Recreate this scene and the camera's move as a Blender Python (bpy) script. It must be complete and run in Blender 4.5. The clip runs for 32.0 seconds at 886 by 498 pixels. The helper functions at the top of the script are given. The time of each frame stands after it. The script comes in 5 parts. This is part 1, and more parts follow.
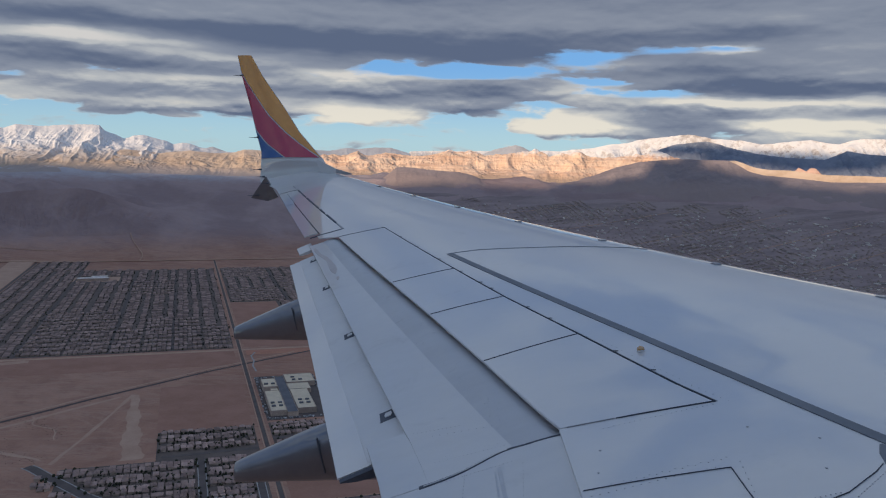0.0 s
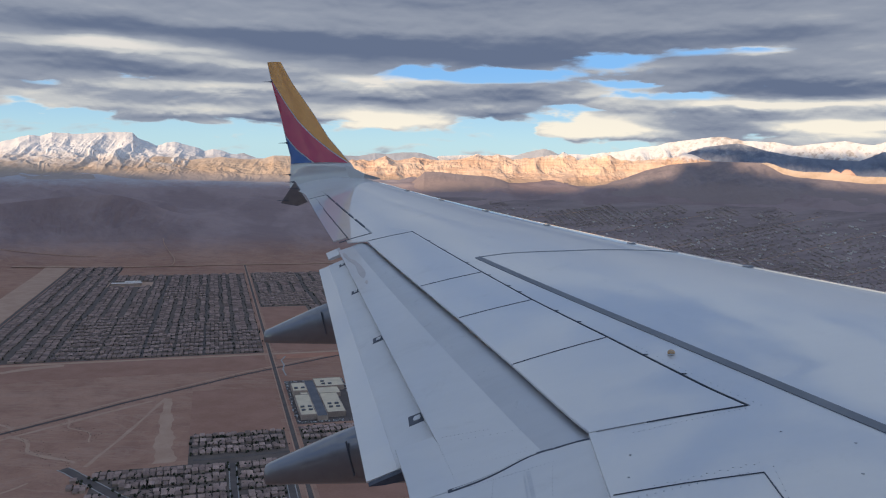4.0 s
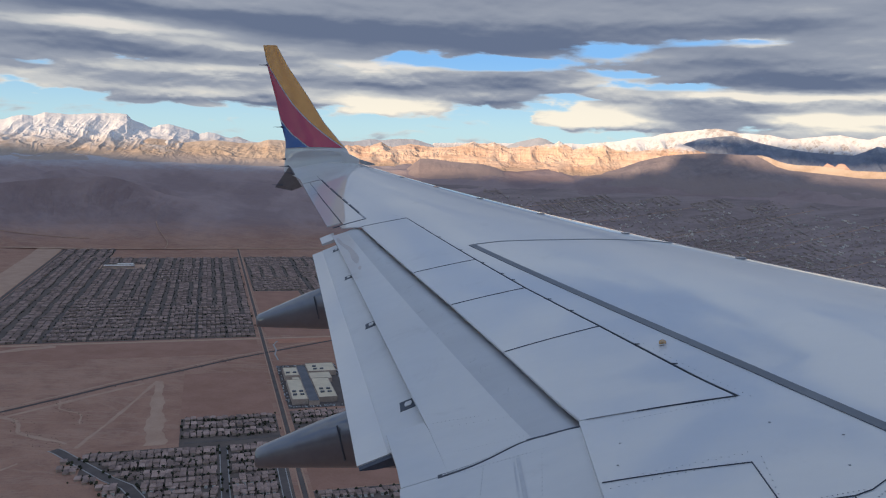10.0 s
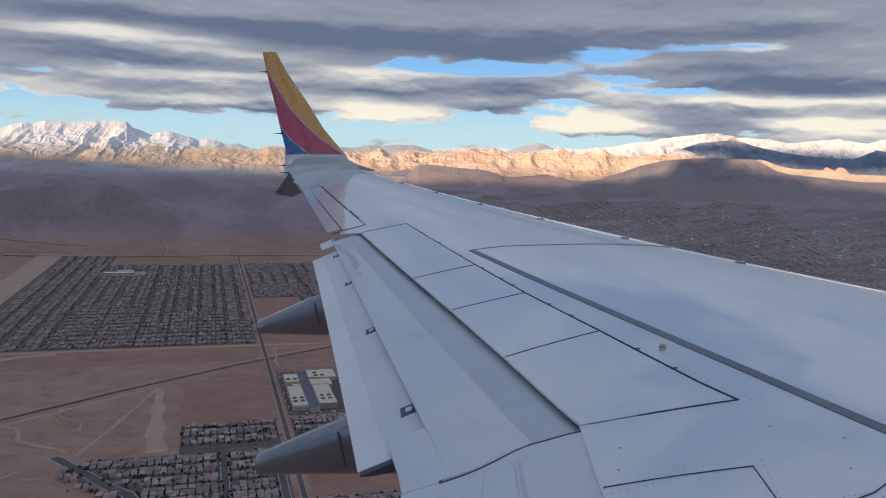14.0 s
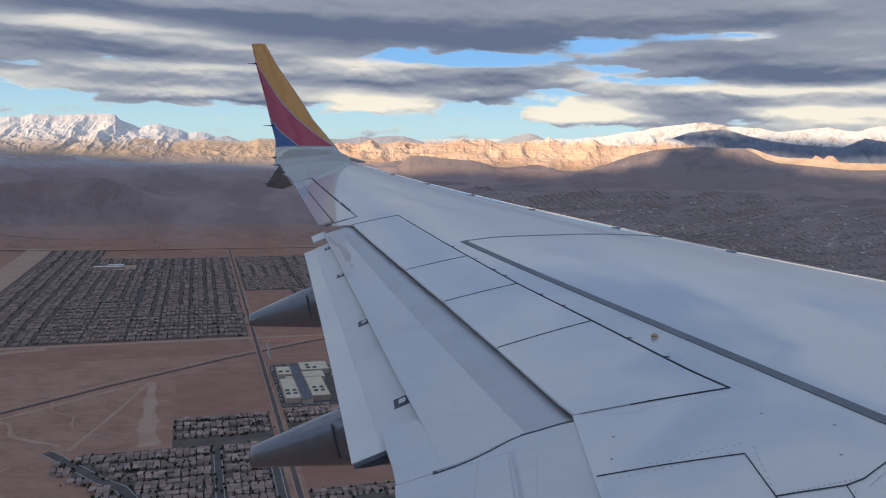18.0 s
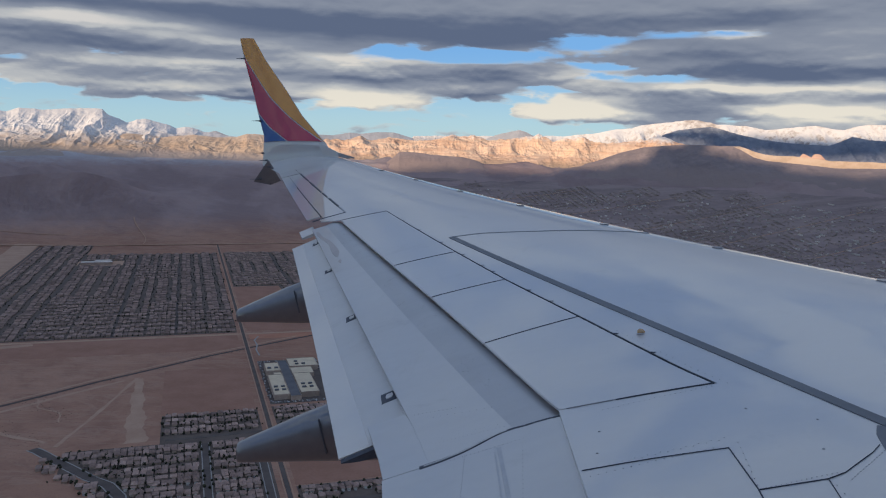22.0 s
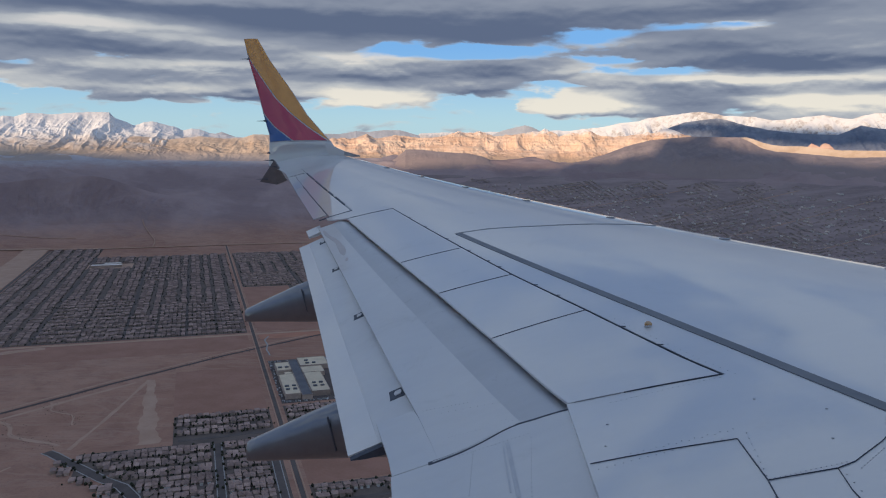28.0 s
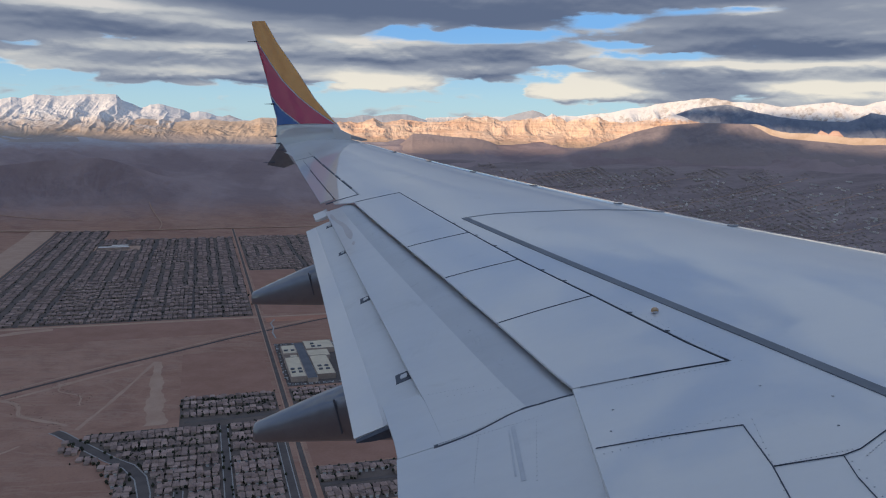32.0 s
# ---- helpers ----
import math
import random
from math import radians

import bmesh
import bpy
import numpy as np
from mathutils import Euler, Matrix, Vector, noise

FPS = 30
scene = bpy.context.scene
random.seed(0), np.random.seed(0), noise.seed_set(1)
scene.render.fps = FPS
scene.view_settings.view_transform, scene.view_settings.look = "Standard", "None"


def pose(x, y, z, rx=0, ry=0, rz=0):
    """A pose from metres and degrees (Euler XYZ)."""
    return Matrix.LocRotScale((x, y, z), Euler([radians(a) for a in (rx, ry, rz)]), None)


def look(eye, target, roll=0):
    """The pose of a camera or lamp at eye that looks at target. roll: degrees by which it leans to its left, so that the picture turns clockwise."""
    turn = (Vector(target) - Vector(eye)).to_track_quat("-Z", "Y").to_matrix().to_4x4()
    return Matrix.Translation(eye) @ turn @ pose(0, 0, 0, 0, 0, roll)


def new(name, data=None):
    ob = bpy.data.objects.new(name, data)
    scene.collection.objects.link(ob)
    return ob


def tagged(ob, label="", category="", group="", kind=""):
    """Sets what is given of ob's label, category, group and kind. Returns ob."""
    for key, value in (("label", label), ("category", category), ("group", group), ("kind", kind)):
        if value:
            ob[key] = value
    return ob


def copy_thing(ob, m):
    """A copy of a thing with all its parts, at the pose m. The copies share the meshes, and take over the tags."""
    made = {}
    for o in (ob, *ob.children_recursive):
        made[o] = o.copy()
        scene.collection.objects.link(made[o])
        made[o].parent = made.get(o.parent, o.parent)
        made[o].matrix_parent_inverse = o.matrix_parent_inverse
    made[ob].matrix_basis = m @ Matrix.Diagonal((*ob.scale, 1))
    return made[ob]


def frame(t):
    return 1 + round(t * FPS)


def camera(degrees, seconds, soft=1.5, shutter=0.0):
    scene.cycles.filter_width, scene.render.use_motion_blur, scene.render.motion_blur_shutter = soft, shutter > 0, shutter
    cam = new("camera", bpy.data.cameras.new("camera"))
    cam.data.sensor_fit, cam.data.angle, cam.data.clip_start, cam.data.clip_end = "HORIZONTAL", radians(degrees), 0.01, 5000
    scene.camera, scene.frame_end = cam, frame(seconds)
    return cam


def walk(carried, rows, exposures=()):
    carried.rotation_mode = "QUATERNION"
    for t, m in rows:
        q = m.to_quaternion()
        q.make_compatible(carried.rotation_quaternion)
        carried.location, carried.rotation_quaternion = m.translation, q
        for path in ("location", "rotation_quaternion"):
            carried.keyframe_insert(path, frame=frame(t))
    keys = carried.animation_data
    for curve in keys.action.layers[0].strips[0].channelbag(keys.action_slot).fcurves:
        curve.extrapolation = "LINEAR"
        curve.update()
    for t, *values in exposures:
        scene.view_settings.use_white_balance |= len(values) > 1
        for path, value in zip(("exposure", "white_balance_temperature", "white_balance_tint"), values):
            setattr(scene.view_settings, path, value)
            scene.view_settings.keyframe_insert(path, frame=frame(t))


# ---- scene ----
cam = camera(59.0, 32.0, soft=1.1)
PATH = [  # seconds, x, y, z, yaw, pitch, roll
    (0, -0.016, 0.018, 0.018, -1.54, -5.35, -0.36), (0.5, -0.018, 0.018, 0.017, -0.85, -5.66, -0.36), (1, -0.019, 0.019, 0.016, -0.29, -5.90, -0.58),
    (1.5, -0.019, 0.018, 0.015, 0.01, -6.29, -0.71), (2, -0.017, 0.017, 0.014, 0.19, -6.47, -0.82), (2.5, -0.016, 0.016, 0.013, 0.23, -6.10, -0.81),
    (3, -0.015, 0.016, 0.013, 0.35, -5.51, -0.85), (3.5, -0.014, 0.016, 0.012, 0.46, -5.20, -0.79), (5.5, -0.013, 0.014, 0.014, 0.81, -4.73, -0.72),
    (6, -0.015, 0.014, 0.013, 0.65, -4.72, -0.35), (6.5, -0.018, 0.014, 0.013, 0.37, -4.89, -0.07), (7, -0.018, 0.013, 0.013, 0.14, -5.38, 0.07),
    (7.5, -0.017, 0.011, 0.013, 0.01, -5.54, -0.05), (8, -0.016, 0.010, 0.012, -0.08, -5.62, -0.08), (8.5, -0.015, 0.011, 0.011, -0.10, -5.75, -0.00),
    (9, -0.014, 0.013, 0.010, -0.07, -5.88, 0.12), (9.5, -0.014, 0.015, 0.008, 0.04, -5.81, 0.24), (10, -0.014, 0.015, 0.008, 0.09, -5.94, 0.22),
    (10.5, -0.016, 0.014, 0.009, 0.06, -6.48, 0.07), (11, -0.018, 0.012, 0.010, 0.06, -6.90, -0.21), (11.5, -0.018, 0.011, 0.009, 0.09, -6.70, -0.30),
    (12, -0.016, 0.011, 0.008, 0.10, -6.21, -0.18), (12.5, -0.014, 0.011, 0.008, 0.20, -5.75, -0.26), (13, -0.013, 0.011, 0.008, 0.15, -5.72, -0.05),
    (13.5, -0.013, 0.010, 0.008, 0.12, -5.78, -0.06), (14, -0.013, 0.010, 0.007, 0.09, -5.53, -0.05), (14.5, -0.014, 0.010, 0.006, 0.15, -5.79, -0.16),
    (16.5, -0.017, 0.009, 0.009, -0.31, -6.30, -0.26), (17, -0.017, 0.010, 0.009, -0.33, -6.21, -0.35), (17.5, -0.017, 0.010, 0.008, -0.43, -6.24, -0.39),
    (18, -0.016, 0.009, 0.009, -0.53, -6.18, -0.47), (18.5, -0.015, 0.009, 0.010, -0.66, -6.42, -0.48), (19, -0.014, 0.010, 0.011, -0.73, -6.83, -0.48),
    (19.5, -0.012, 0.011, 0.013, -0.84, -6.95, -0.43), (20, -0.011, 0.012, 0.013, -0.89, -6.85, -0.32), (20.5, -0.009, 0.011, 0.011, -0.96, -6.51, -0.42),
    (21, -0.008, 0.010, 0.007, -1.13, -6.16, -0.08), (21.5, -0.007, 0.008, 0.004, -1.23, -6.26, -0.22), (22, -0.006, 0.004, 0.003, -1.32, -6.44, -0.21),
    (22.5, -0.006, 0.001, 0.001, -1.32, -6.36, -0.44), (23, -0.006, -0.000, -0.000, -1.31, -6.34, -0.37), (23.5, -0.006, -0.001, -0.000, -1.27, -6.05, -0.22),
    (24, -0.006, 0.000, 0.001, -1.22, -6.12, -0.62), (24.5, -0.006, 0.001, 0.002, -1.30, -6.05, -0.56), (25, -0.005, 0.002, 0.002, -1.31, -6.38, -0.71),
    (25.5, -0.004, 0.002, 0.001, -1.23, -6.71, -0.76), (27.5, 0.011, 0.003, -0.002, -0.81, -6.43, -1.12), (28, 0.010, 0.003, -0.003, -0.72, -6.66, -1.31),
    (28.5, 0.010, 0.002, -0.004, -0.54, -6.66, -1.60), (29, 0.010, 0.001, -0.005, -0.51, -6.94, -1.38), (29.5, 0.012, 0.000, -0.005, -0.58, -6.67, -1.00),
    (30, 0.014, 0.000, -0.006, -0.42, -5.52, -1.03), (30.5, 0.015, 0.001, -0.007, -0.28, -5.65, -0.87), (31, 0.013, 0.002, -0.007, -0.21, -6.55, -0.83),
    (31.5, 0.008, 0.003, -0.007, -0.21, -6.77, -0.79), (32, 0.004, 0.003, -0.006, -0.25, -7.76, -0.90),
]


def aim(x, y, z, yaw, pitch, roll):
    a, b = radians(yaw), radians(pitch)
    d = Vector((-math.sin(a) * math.cos(b), math.cos(a) * math.cos(b), math.sin(b)))
    eye = Vector((x, y, z))
    return look(eye, eye + d, roll)


BANK = pose(0, 0, 0, -1.4, -2.0)    # the aircraft leans a little towards this wing, nose up
walk(cam, [(r[0], BANK @ aim(*r[1:])) for r in PATH],
     exposures=[(0.0, -0.25, 6280, 10), (1.0, -0.12, 6300, 10), (2.0, 0.0, 6380, 10), (6.0, 0.03, 6500, 10), (13.0, 0.04, 6520, 10), (19.0, 0.02, 6500, 10), (20.5, -0.05, 6450, 10),
                (22.0, -0.22, 6320, 10), (25.5, -0.24, 6250, 10), (28.0, -0.17, 6230, 10), (32.0, -0.14, 6280, 10)])

# ---- light ----
SUN_EL, SUN_FROM = 11.0, (-0.62, -0.78)   # low morning sun behind the aircraft's tail side
sun_data = bpy.data.lights.new("sun", "SUN")
sun_data.energy, sun_data.angle, sun_data.color = 5.0, radians(0.6), (1.0, 0.74, 0.50)
sun = new("sun", sun_data)
sun.matrix_world = look((SUN_FROM[0] * 50, SUN_FROM[1] * 50, 50 * math.tan(radians(SUN_EL))), (0, 0, 0))
# ---- world: clear sky under broken, streaky cloud ----
world = bpy.data.worlds.new("sky")
scene.world = world
world.use_nodes = True
wt = world.node_tree
wt.nodes.clear()


class Nodes:
    """Short hand for building node trees."""

    def __init__(self, tree):
        self.t = tree

    def add(self, kind, **inputs):
        n = self.t.nodes.new(kind)
        for k, v in inputs.items():
            self.put(n.inputs[k.replace("_", " ")], v)
        return n

    def put(self, socket, v):
        if isinstance(v, bpy.types.NodeSocket):
            self.t.links.new(v, socket)
        else:
            socket.default_value = v

    def m(self, op, a, b=0.0, c=0.0, clamp=False):
        n = self.t.nodes.new("ShaderNodeMath")
        n.operation, n.use_clamp = op, clamp
        for i, v in enumerate((a, b, c)):
            self.put(n.inputs[i], v)
        return n.outputs[0]

    def step(self, v, lo, hi):
        n = self.t.nodes.new("ShaderNodeMapRange")
        n.interpolation_type = "SMOOTHSTEP"
        for i, s in enumerate((v, lo, hi, 0.0, 1.0)):
            self.put(n.inputs[i], s)
        return n.outputs[0]

    def mix(self, f, a, b, blend="MIX"):
        n = self.t.nodes.new("ShaderNodeMix")
        n.data_type, n.blend_type = "RGBA", blend
        self.put(n.inputs[0], f)
        self.put(n.inputs[6], a if isinstance(a, bpy.types.NodeSocket) else (*a, 1))
        self.put(n.inputs[7], b if isinstance(b, bpy.types.NodeSocket) else (*b, 1))
        return n.outputs[2]

    def noise(self, vec, scale, detail=4.0, rough=0.5, dist=0.0):
        n = self.add("ShaderNodeTexNoise", Scale=scale, Detail=detail, Roughness=rough, Distortion=dist)
        if vec is not None:
            self.put(n.inputs["Vector"], vec)
        return n.outputs["Fac"]

    def vec(self, x, y, z):
        n = self.t.nodes.new("ShaderNodeCombineXYZ")
        for i, v in enumerate((x, y, z)):
            self.put(n.inputs[i], v)
        return n.outputs[0]


W = Nodes(wt)
co = W.add("ShaderNodeTexCoord").outputs["Generated"]
sep = W.add("ShaderNodeSeparateXYZ", Vector=co)
dx, dy, dz = sep.outputs
el = W.m("MULTIPLY", W.m("ARCSINE", dz), 57.2958)          # degrees above the horizon
az = W.m("MULTIPLY", W.m("ARCTAN2", dx, dy), 57.2958)      # degrees to the right of abeam
sky = wt.nodes.new("ShaderNodeTexSky")
sky.sky_type, sky.sun_disc = "NISHITA", False
sky.sun_elevation = radians(SUN_EL)
sky.sun_rotation = math.atan2(SUN_FROM[0], SUN_FROM[1])
sky.altitude, sky.air_density, sky.dust_density = 800, 1.0, 0.6
clear = W.mix(W.step(el, 0.0, 7.0), (0.53, 0.82, 0.93), (0.20, 0.50, 0.95))
clear = W.mix(W.step(el, 7.0, 40.0), clear, (0.10, 0.22, 0.55))
blue = W.mix(0.75, W.mix(1.0, sky.outputs[0], (0.08, 0.09, 0.12), "MULTIPLY"), clear)
# cloud over azimuth and elevation: a deck with a ragged lower edge, clear gaps, and lighter and darker banks
GAPS = ((-27.3, 4.38, 2.9, .25, 1.0), (-22.0, 5.03, 1.5, .21, .55), (2.9, 6.14, 8.0, .66, 1.8), (-2.7, 6.14, 2.5, .21, .7), (11.0, 7.25, 3.3, .50, 1.4), (16.9, 7.61, 3.0, .33, .95),
        (21.5, 7.72, 2.5, .30, .8), (15.0, 4.84, 4.4, .45, 1.5), (7.6, 3.25, 2.3, .55, 1.3), (-9.1, 2.64, 1.2, .74, .8), (-11.4, 4.10, 2.5, .21, .4),
        (12.4, 5.59, 2.6, .26, 1.0), (10.2, 3.85, 2.4, .28, 1.0), (6.5, 4.0, 2.0, .25, .7), (-27.0, 2.6, 5.0, .4, .5), (26.0, 12.0, 5.5, 1.1, .7))
LIGHT_BANKS = ((-23.9, 7.07, 4.6, .45, .75), (-18.1, 6.95, 2.5, .30, .25), (-14.8, 6.35, 4.5, .30, .30), (-16.3, 4.70, 5.4, .41, .45), (-4.7, 5.57, 5.0, .41, .60), (-17.1, 3.16, 3.3, .33, .35),
               (-5.1, 2.93, 4.5, .70, .85), (11.7, 4.97, 3.5, .58, .50), (10.6, 2.61, 4.3, .83, .95), (25.9, 4.25, 7.0, .37, .70), (26.4, 2.60, 6.6, .62, .75), (18.2, 4.25, 4.5, .33, .40),
               (21.2, 7.69, 1.3, .25, .70), (8.2, 3.43, 1.5, .29, .60), (12.4, 6.65, 3.7, .37, .35), (-27.3, 3.20, 3.7, .58, .35))
DARK_BANKS = ((1.2, 7.57, 14.9, .99, -.60), (20.4, 8.64, 13.6, .66, -.35), (24.8, 5.19, 9.9, .62, -.62), (-21.7, 5.48, 9.1, .37, -.35), (5.3, 4.87, 5.0, .58, -.35), (3.8, 3.18, 3.7, .33, -.45),
              (18.5, 2.74, 3.5, .79, -.55), (-12.6, 2.82, 2.9, .25, -.60), (-5.9, 4.32, 7.9, .37, -.35), (-20.0, 2.65, 5.4, .21, -.30), (-13.7, 8.12, 12.9, .66, -.42), (-24.0, 6.1, 7.0, .4, -.35), (-26.0, 8.6, 6.0, .6, -.3), (16.9, 6.28, 8.3, .37, -.30),
              (11.1, 1.72, 5.0, .12, -.40), (0.0, 12.0, 40.0, 1.8, -.35))
EDGE = ((-27.0, -.48, 3), (-23, -.35, 3), (-9.5, -.15, 2), (-4.5, -.25, 3), (-1.4, .95, 1.2), (4.0, -.35, 2.5), (6.9, -1.05, .6), (22.1, -.15, 1), (26, -.45, 4))   # bearing, change of the deck's lower edge, half width


def fbm_sky(e, seed):
    """Wind-drawn cloud texture, finer near the horizon."""
    return W.noise(W.vec(W.m("MULTIPLY", az, 0.13), W.m("MULTIPLY", e, 0.80), seed), 1.0, 8.0, 0.50, 0.2)


def banks(rows, a, e):
    total = 0.0
    for a0, e0, wa, we, amp in rows:
        u = W.m("DIVIDE", W.m("SUBTRACT", a, a0), wa)
        v = W.m("DIVIDE", W.m("SUBTRACT", e, e0), we)
        q = W.m("ADD", W.m("MULTIPLY", u, u), W.m("MULTIPLY", v, v))
        total = W.m("ADD", total, W.m("MULTIPLY", W.m("EXPONENT", W.m("MULTIPLY", q, -1.0)), amp))
    return total


def tuft(e):
    """Ragged cloud detail."""
    return W.noise(W.vec(W.m("MULTIPLY", az, 0.36), W.m("MULTIPLY", e, 1.20), 21.4), 1.0, 8.0, 0.50, 0.25)


n_a, n_b = fbm_sky(el, 3.7), fbm_sky(el, 11.3)
n_c, n_up = tuft(el), tuft(W.m("ADD", el, 0.26))
az_w = W.m("ADD", az, W.m("MULTIPLY", W.m("SUBTRACT", n_a, 0.5), 7.0))
el_w = W.m("ADD", el, W.m("ADD", W.m("MULTIPLY", W.m("SUBTRACT", n_b, 0.5), 0.9), W.m("MULTIPLY", W.m("SUBTRACT", n_c, 0.5), 0.7)))
low = 3.3
for a0, step_, wide in EDGE:
    low = W.m("ADD", low, W.m("MULTIPLY", W.step(az_w, a0 - wide, a0 + wide), step_))
deck = W.step(el_w, W.m("SUBTRACT", low, 0.55), W.m("ADD", low, 0.75))
hole = banks(GAPS, az_w, el_w)
ragged = W.m("MULTIPLY", W.m("SUBTRACT", n_c, 0.5), W.m("SUBTRACT", 2.3, W.m("MULTIPLY", W.step(el, 5.5, 8.5), 1.5)))
cover = W.step(W.m("ADD", W.m("SUBTRACT", W.m("MULTIPLY", deck, 1.1), W.m("MULTIPLY", hole, 0.9)), ragged), 0.10, 0.62)
tone = W.m("ADD", W.m("MULTIPLY", banks(LIGHT_BANKS, az_w, el_w), 1.8), W.m("MULTIPLY", banks(DARK_BANKS, az_w, el_w), 1.45))
crown = W.m("MULTIPLY", W.m("SUBTRACT", n_c, n_up), W.m("SUBTRACT", 1.3, W.m("MULTIPLY", W.step(el, 4.0, 7.0), .8)))                 # lit where the cloud thins upwards
tone = W.m("ADD", tone, W.m("ADD", crown, W.m("MULTIPLY", W.m("SUBTRACT", n_a, 0.5), 0.8)))
tone = W.m("ADD", tone, W.m("ADD", 0.10, W.m("MULTIPLY", W.m("SUBTRACT", 1.0, cover), 0.60)))   # thin edges glow
cloud = W.mix(W.step(tone, -0.70, 0.10), (0.128, 0.165, 0.255), (0.29, 0.325, 0.40))
cloud = W.mix(W.step(tone, 0.0, 0.60), cloud, (0.55, 0.565, 0.575))
cloud = W.mix(W.step(tone, 0.50, 1.15), cloud, W.mix(W.step(el, 2.0, 7.0), (0.95, 0.88, 0.74), (0.76, 0.73, 0.69)))
# broken, brighter cloud overhead
over = W.noise(W.vec(W.m("MULTIPLY", az, 0.045), W.m("MULTIPLY", el, 0.11), 2.2), 1.0, 5.0, 0.55, 0.4)
above = W.mix(W.step(over, 0.39, 0.60), (0.12, 0.215, 0.44), (0.45, 0.515, 0.61))
cloud = W.mix(W.step(el, 13.0, 26.0), cloud, above)
cover = W.m("MAXIMUM", cover, W.step(el, 13.0, 20.0))
out = W.mix(cover, blue, cloud)
bg = W.add("ShaderNodeBackground", Color=out, Strength=1.0)
wt.links.new(bg.outputs[0], wt.nodes.new("ShaderNodeOutputWorld").inputs[0])


# ---- materials ----
def material(name, a, b, scale=1.0, rough=0.6, metal=0.0, fine=8.0, bump=0.0, coat=0.0, stretch=(1, 1, 1), island=0.0, spec=0.5, per_object=0.0, smudge=0.0):
    """A surface between two colours: broad patches, fine grain, relief."""
    mt = bpy.data.materials.new(name)
    mt.use_nodes = True
    t = mt.node_tree
    t.nodes.clear()
    N = Nodes(t)
    pos = N.add("ShaderNodeNewGeometry")
    mp = N.add("ShaderNodeMapping", Vector=pos.outputs["Position"], Scale=stretch)
    big = N.noise(mp.outputs[0], scale, 5.0, 0.6)
    small = N.noise(mp.outputs[0], scale * fine, 4.0, 0.6)
    f = N.m("ADD", N.m("MULTIPLY", big, 0.7), N.m("MULTIPLY", small, 0.3))
    f = N.step(f, 0.33, 0.67)
    c = N.mix(f, a, b)
    if smudge:
        dirt = N.noise(pos.outputs["Position"], 1.7 if smudge < .5 else 4.5, 8.0, 0.68, 0.8)
        c = N.mix(N.m("MULTIPLY", N.step(dirt, 0.57, 0.76), smudge), c, tuple(v * 0.55 for v in a))
    if island:
        k = N.m("ADD", 1.0 - island, N.m("MULTIPLY", pos.outputs["Random Per Island"], 2 * island))
        c = N.mix(1.0, c, N.vec(k, k, k), "MULTIPLY")
    if per_object:
        rnd = N.add("ShaderNodeObjectInfo").outputs["Random"]
        k = N.m("ADD", 1.0 - per_object, N.m("MULTIPLY", rnd, 2 * per_object))
        c = N.mix(1.0, c, N.vec(k, k, k), "MULTIPLY")
    s = N.add("ShaderNodeBsdfPrincipled", Base_Color=c, Metallic=metal)
    s.inputs["Specular IOR Level"].default_value = spec
    N.put(s.inputs["Roughness"], N.m("ADD", rough - 0.06, N.m("MULTIPLY", small, 0.12)))
    if coat:
        s.inputs["Coat Weight"].default_value, s.inputs["Coat Roughness"].default_value = coat, 0.012
        s.inputs["Coat IOR"].default_value = 2.0
    if bump:
        bp = N.add("ShaderNodeBump", Height=small, Strength=bump, Distance=0.02 / scale)
        t.links.new(bp.outputs[0], s.inputs["Normal"])
    t.links.new(s.outputs[0], t.nodes.new("ShaderNodeOutputMaterial").inputs[0])
    return mt


paint_white = material("white_wing_paint", (0.59, 0.605, 0.625), (0.63, 0.645, 0.66), 0.35, 0.36, fine=30, coat=0.9, stretch=(0.5, 1.6, 1), smudge=0.2)
paint_flap = material("flap_white_paint", (0.60, 0.615, 0.635), (0.655, 0.67, 0.685), 0.6, 0.45, fine=14, stretch=(0.5, 1.5, 1), coat=0.3, smudge=0.3)
# flap nose, greyer than the rest of the flap, with smudges
nose_grey = material("flap_nose_grey", (0.51, 0.53, 0.56), (0.565, 0.585, 0.615), 0.8, 0.5, fine=10, stretch=(0.5, 2, 1), smudge=0.5)
worn = material("worn_primer", (0.48, 0.455, 0.455), (0.55, 0.52, 0.515), 5.0, 0.6)
paint_grey = material("stripe_grey_paint", (0.13, 0.15, 0.18), (0.17, 0.19, 0.22), 2.0, 0.5)
paint_fairing = material("fairing_grey_paint", (0.125, 0.135, 0.16), (0.165, 0.175, 0.20), 1.5, 0.30, metal=0.25, coat=0.9)
paint_orange = material("orange_yellow_paint", (0.62, 0.27, 0.03), (0.70, 0.32, 0.045), 1.0, 0.4, coat=0.5)
paint_red = material("crimson_paint", (0.42, 0.025, 0.065), (0.48, 0.03, 0.08), 1.0, 0.4, coat=0.5)
paint_blue = material("royal_blue_paint", (0.02, 0.085, 0.28), (0.03, 0.105, 0.33), 1.0, 0.4, coat=0.5)
paint_line = material("silver_line_paint", (0.50, 0.51, 0.54), (0.58, 0.59, 0.62), 3.0, 0.35)
# near white, so the colour supplies the bright reflection
glint_metal = material("whitened_leading_edge_metal", (0.88, 0.89, 0.90), (0.94, 0.94, 0.95), 2.0, 0.3, metal=0.15, coat=1.0, stretch=(1, 0.2, 1))
# sealant, and the dark sheets that stand in for shade in gaps
seal = material("dark_sealant_and_gap_shade", (0.055, 0.068, 0.095), (0.09, 0.105, 0.135), 6.0, 0.7)
seal_soft = material("faded_sealant", (0.30, 0.315, 0.345), (0.38, 0.395, 0.42), 6.0, 0.7)
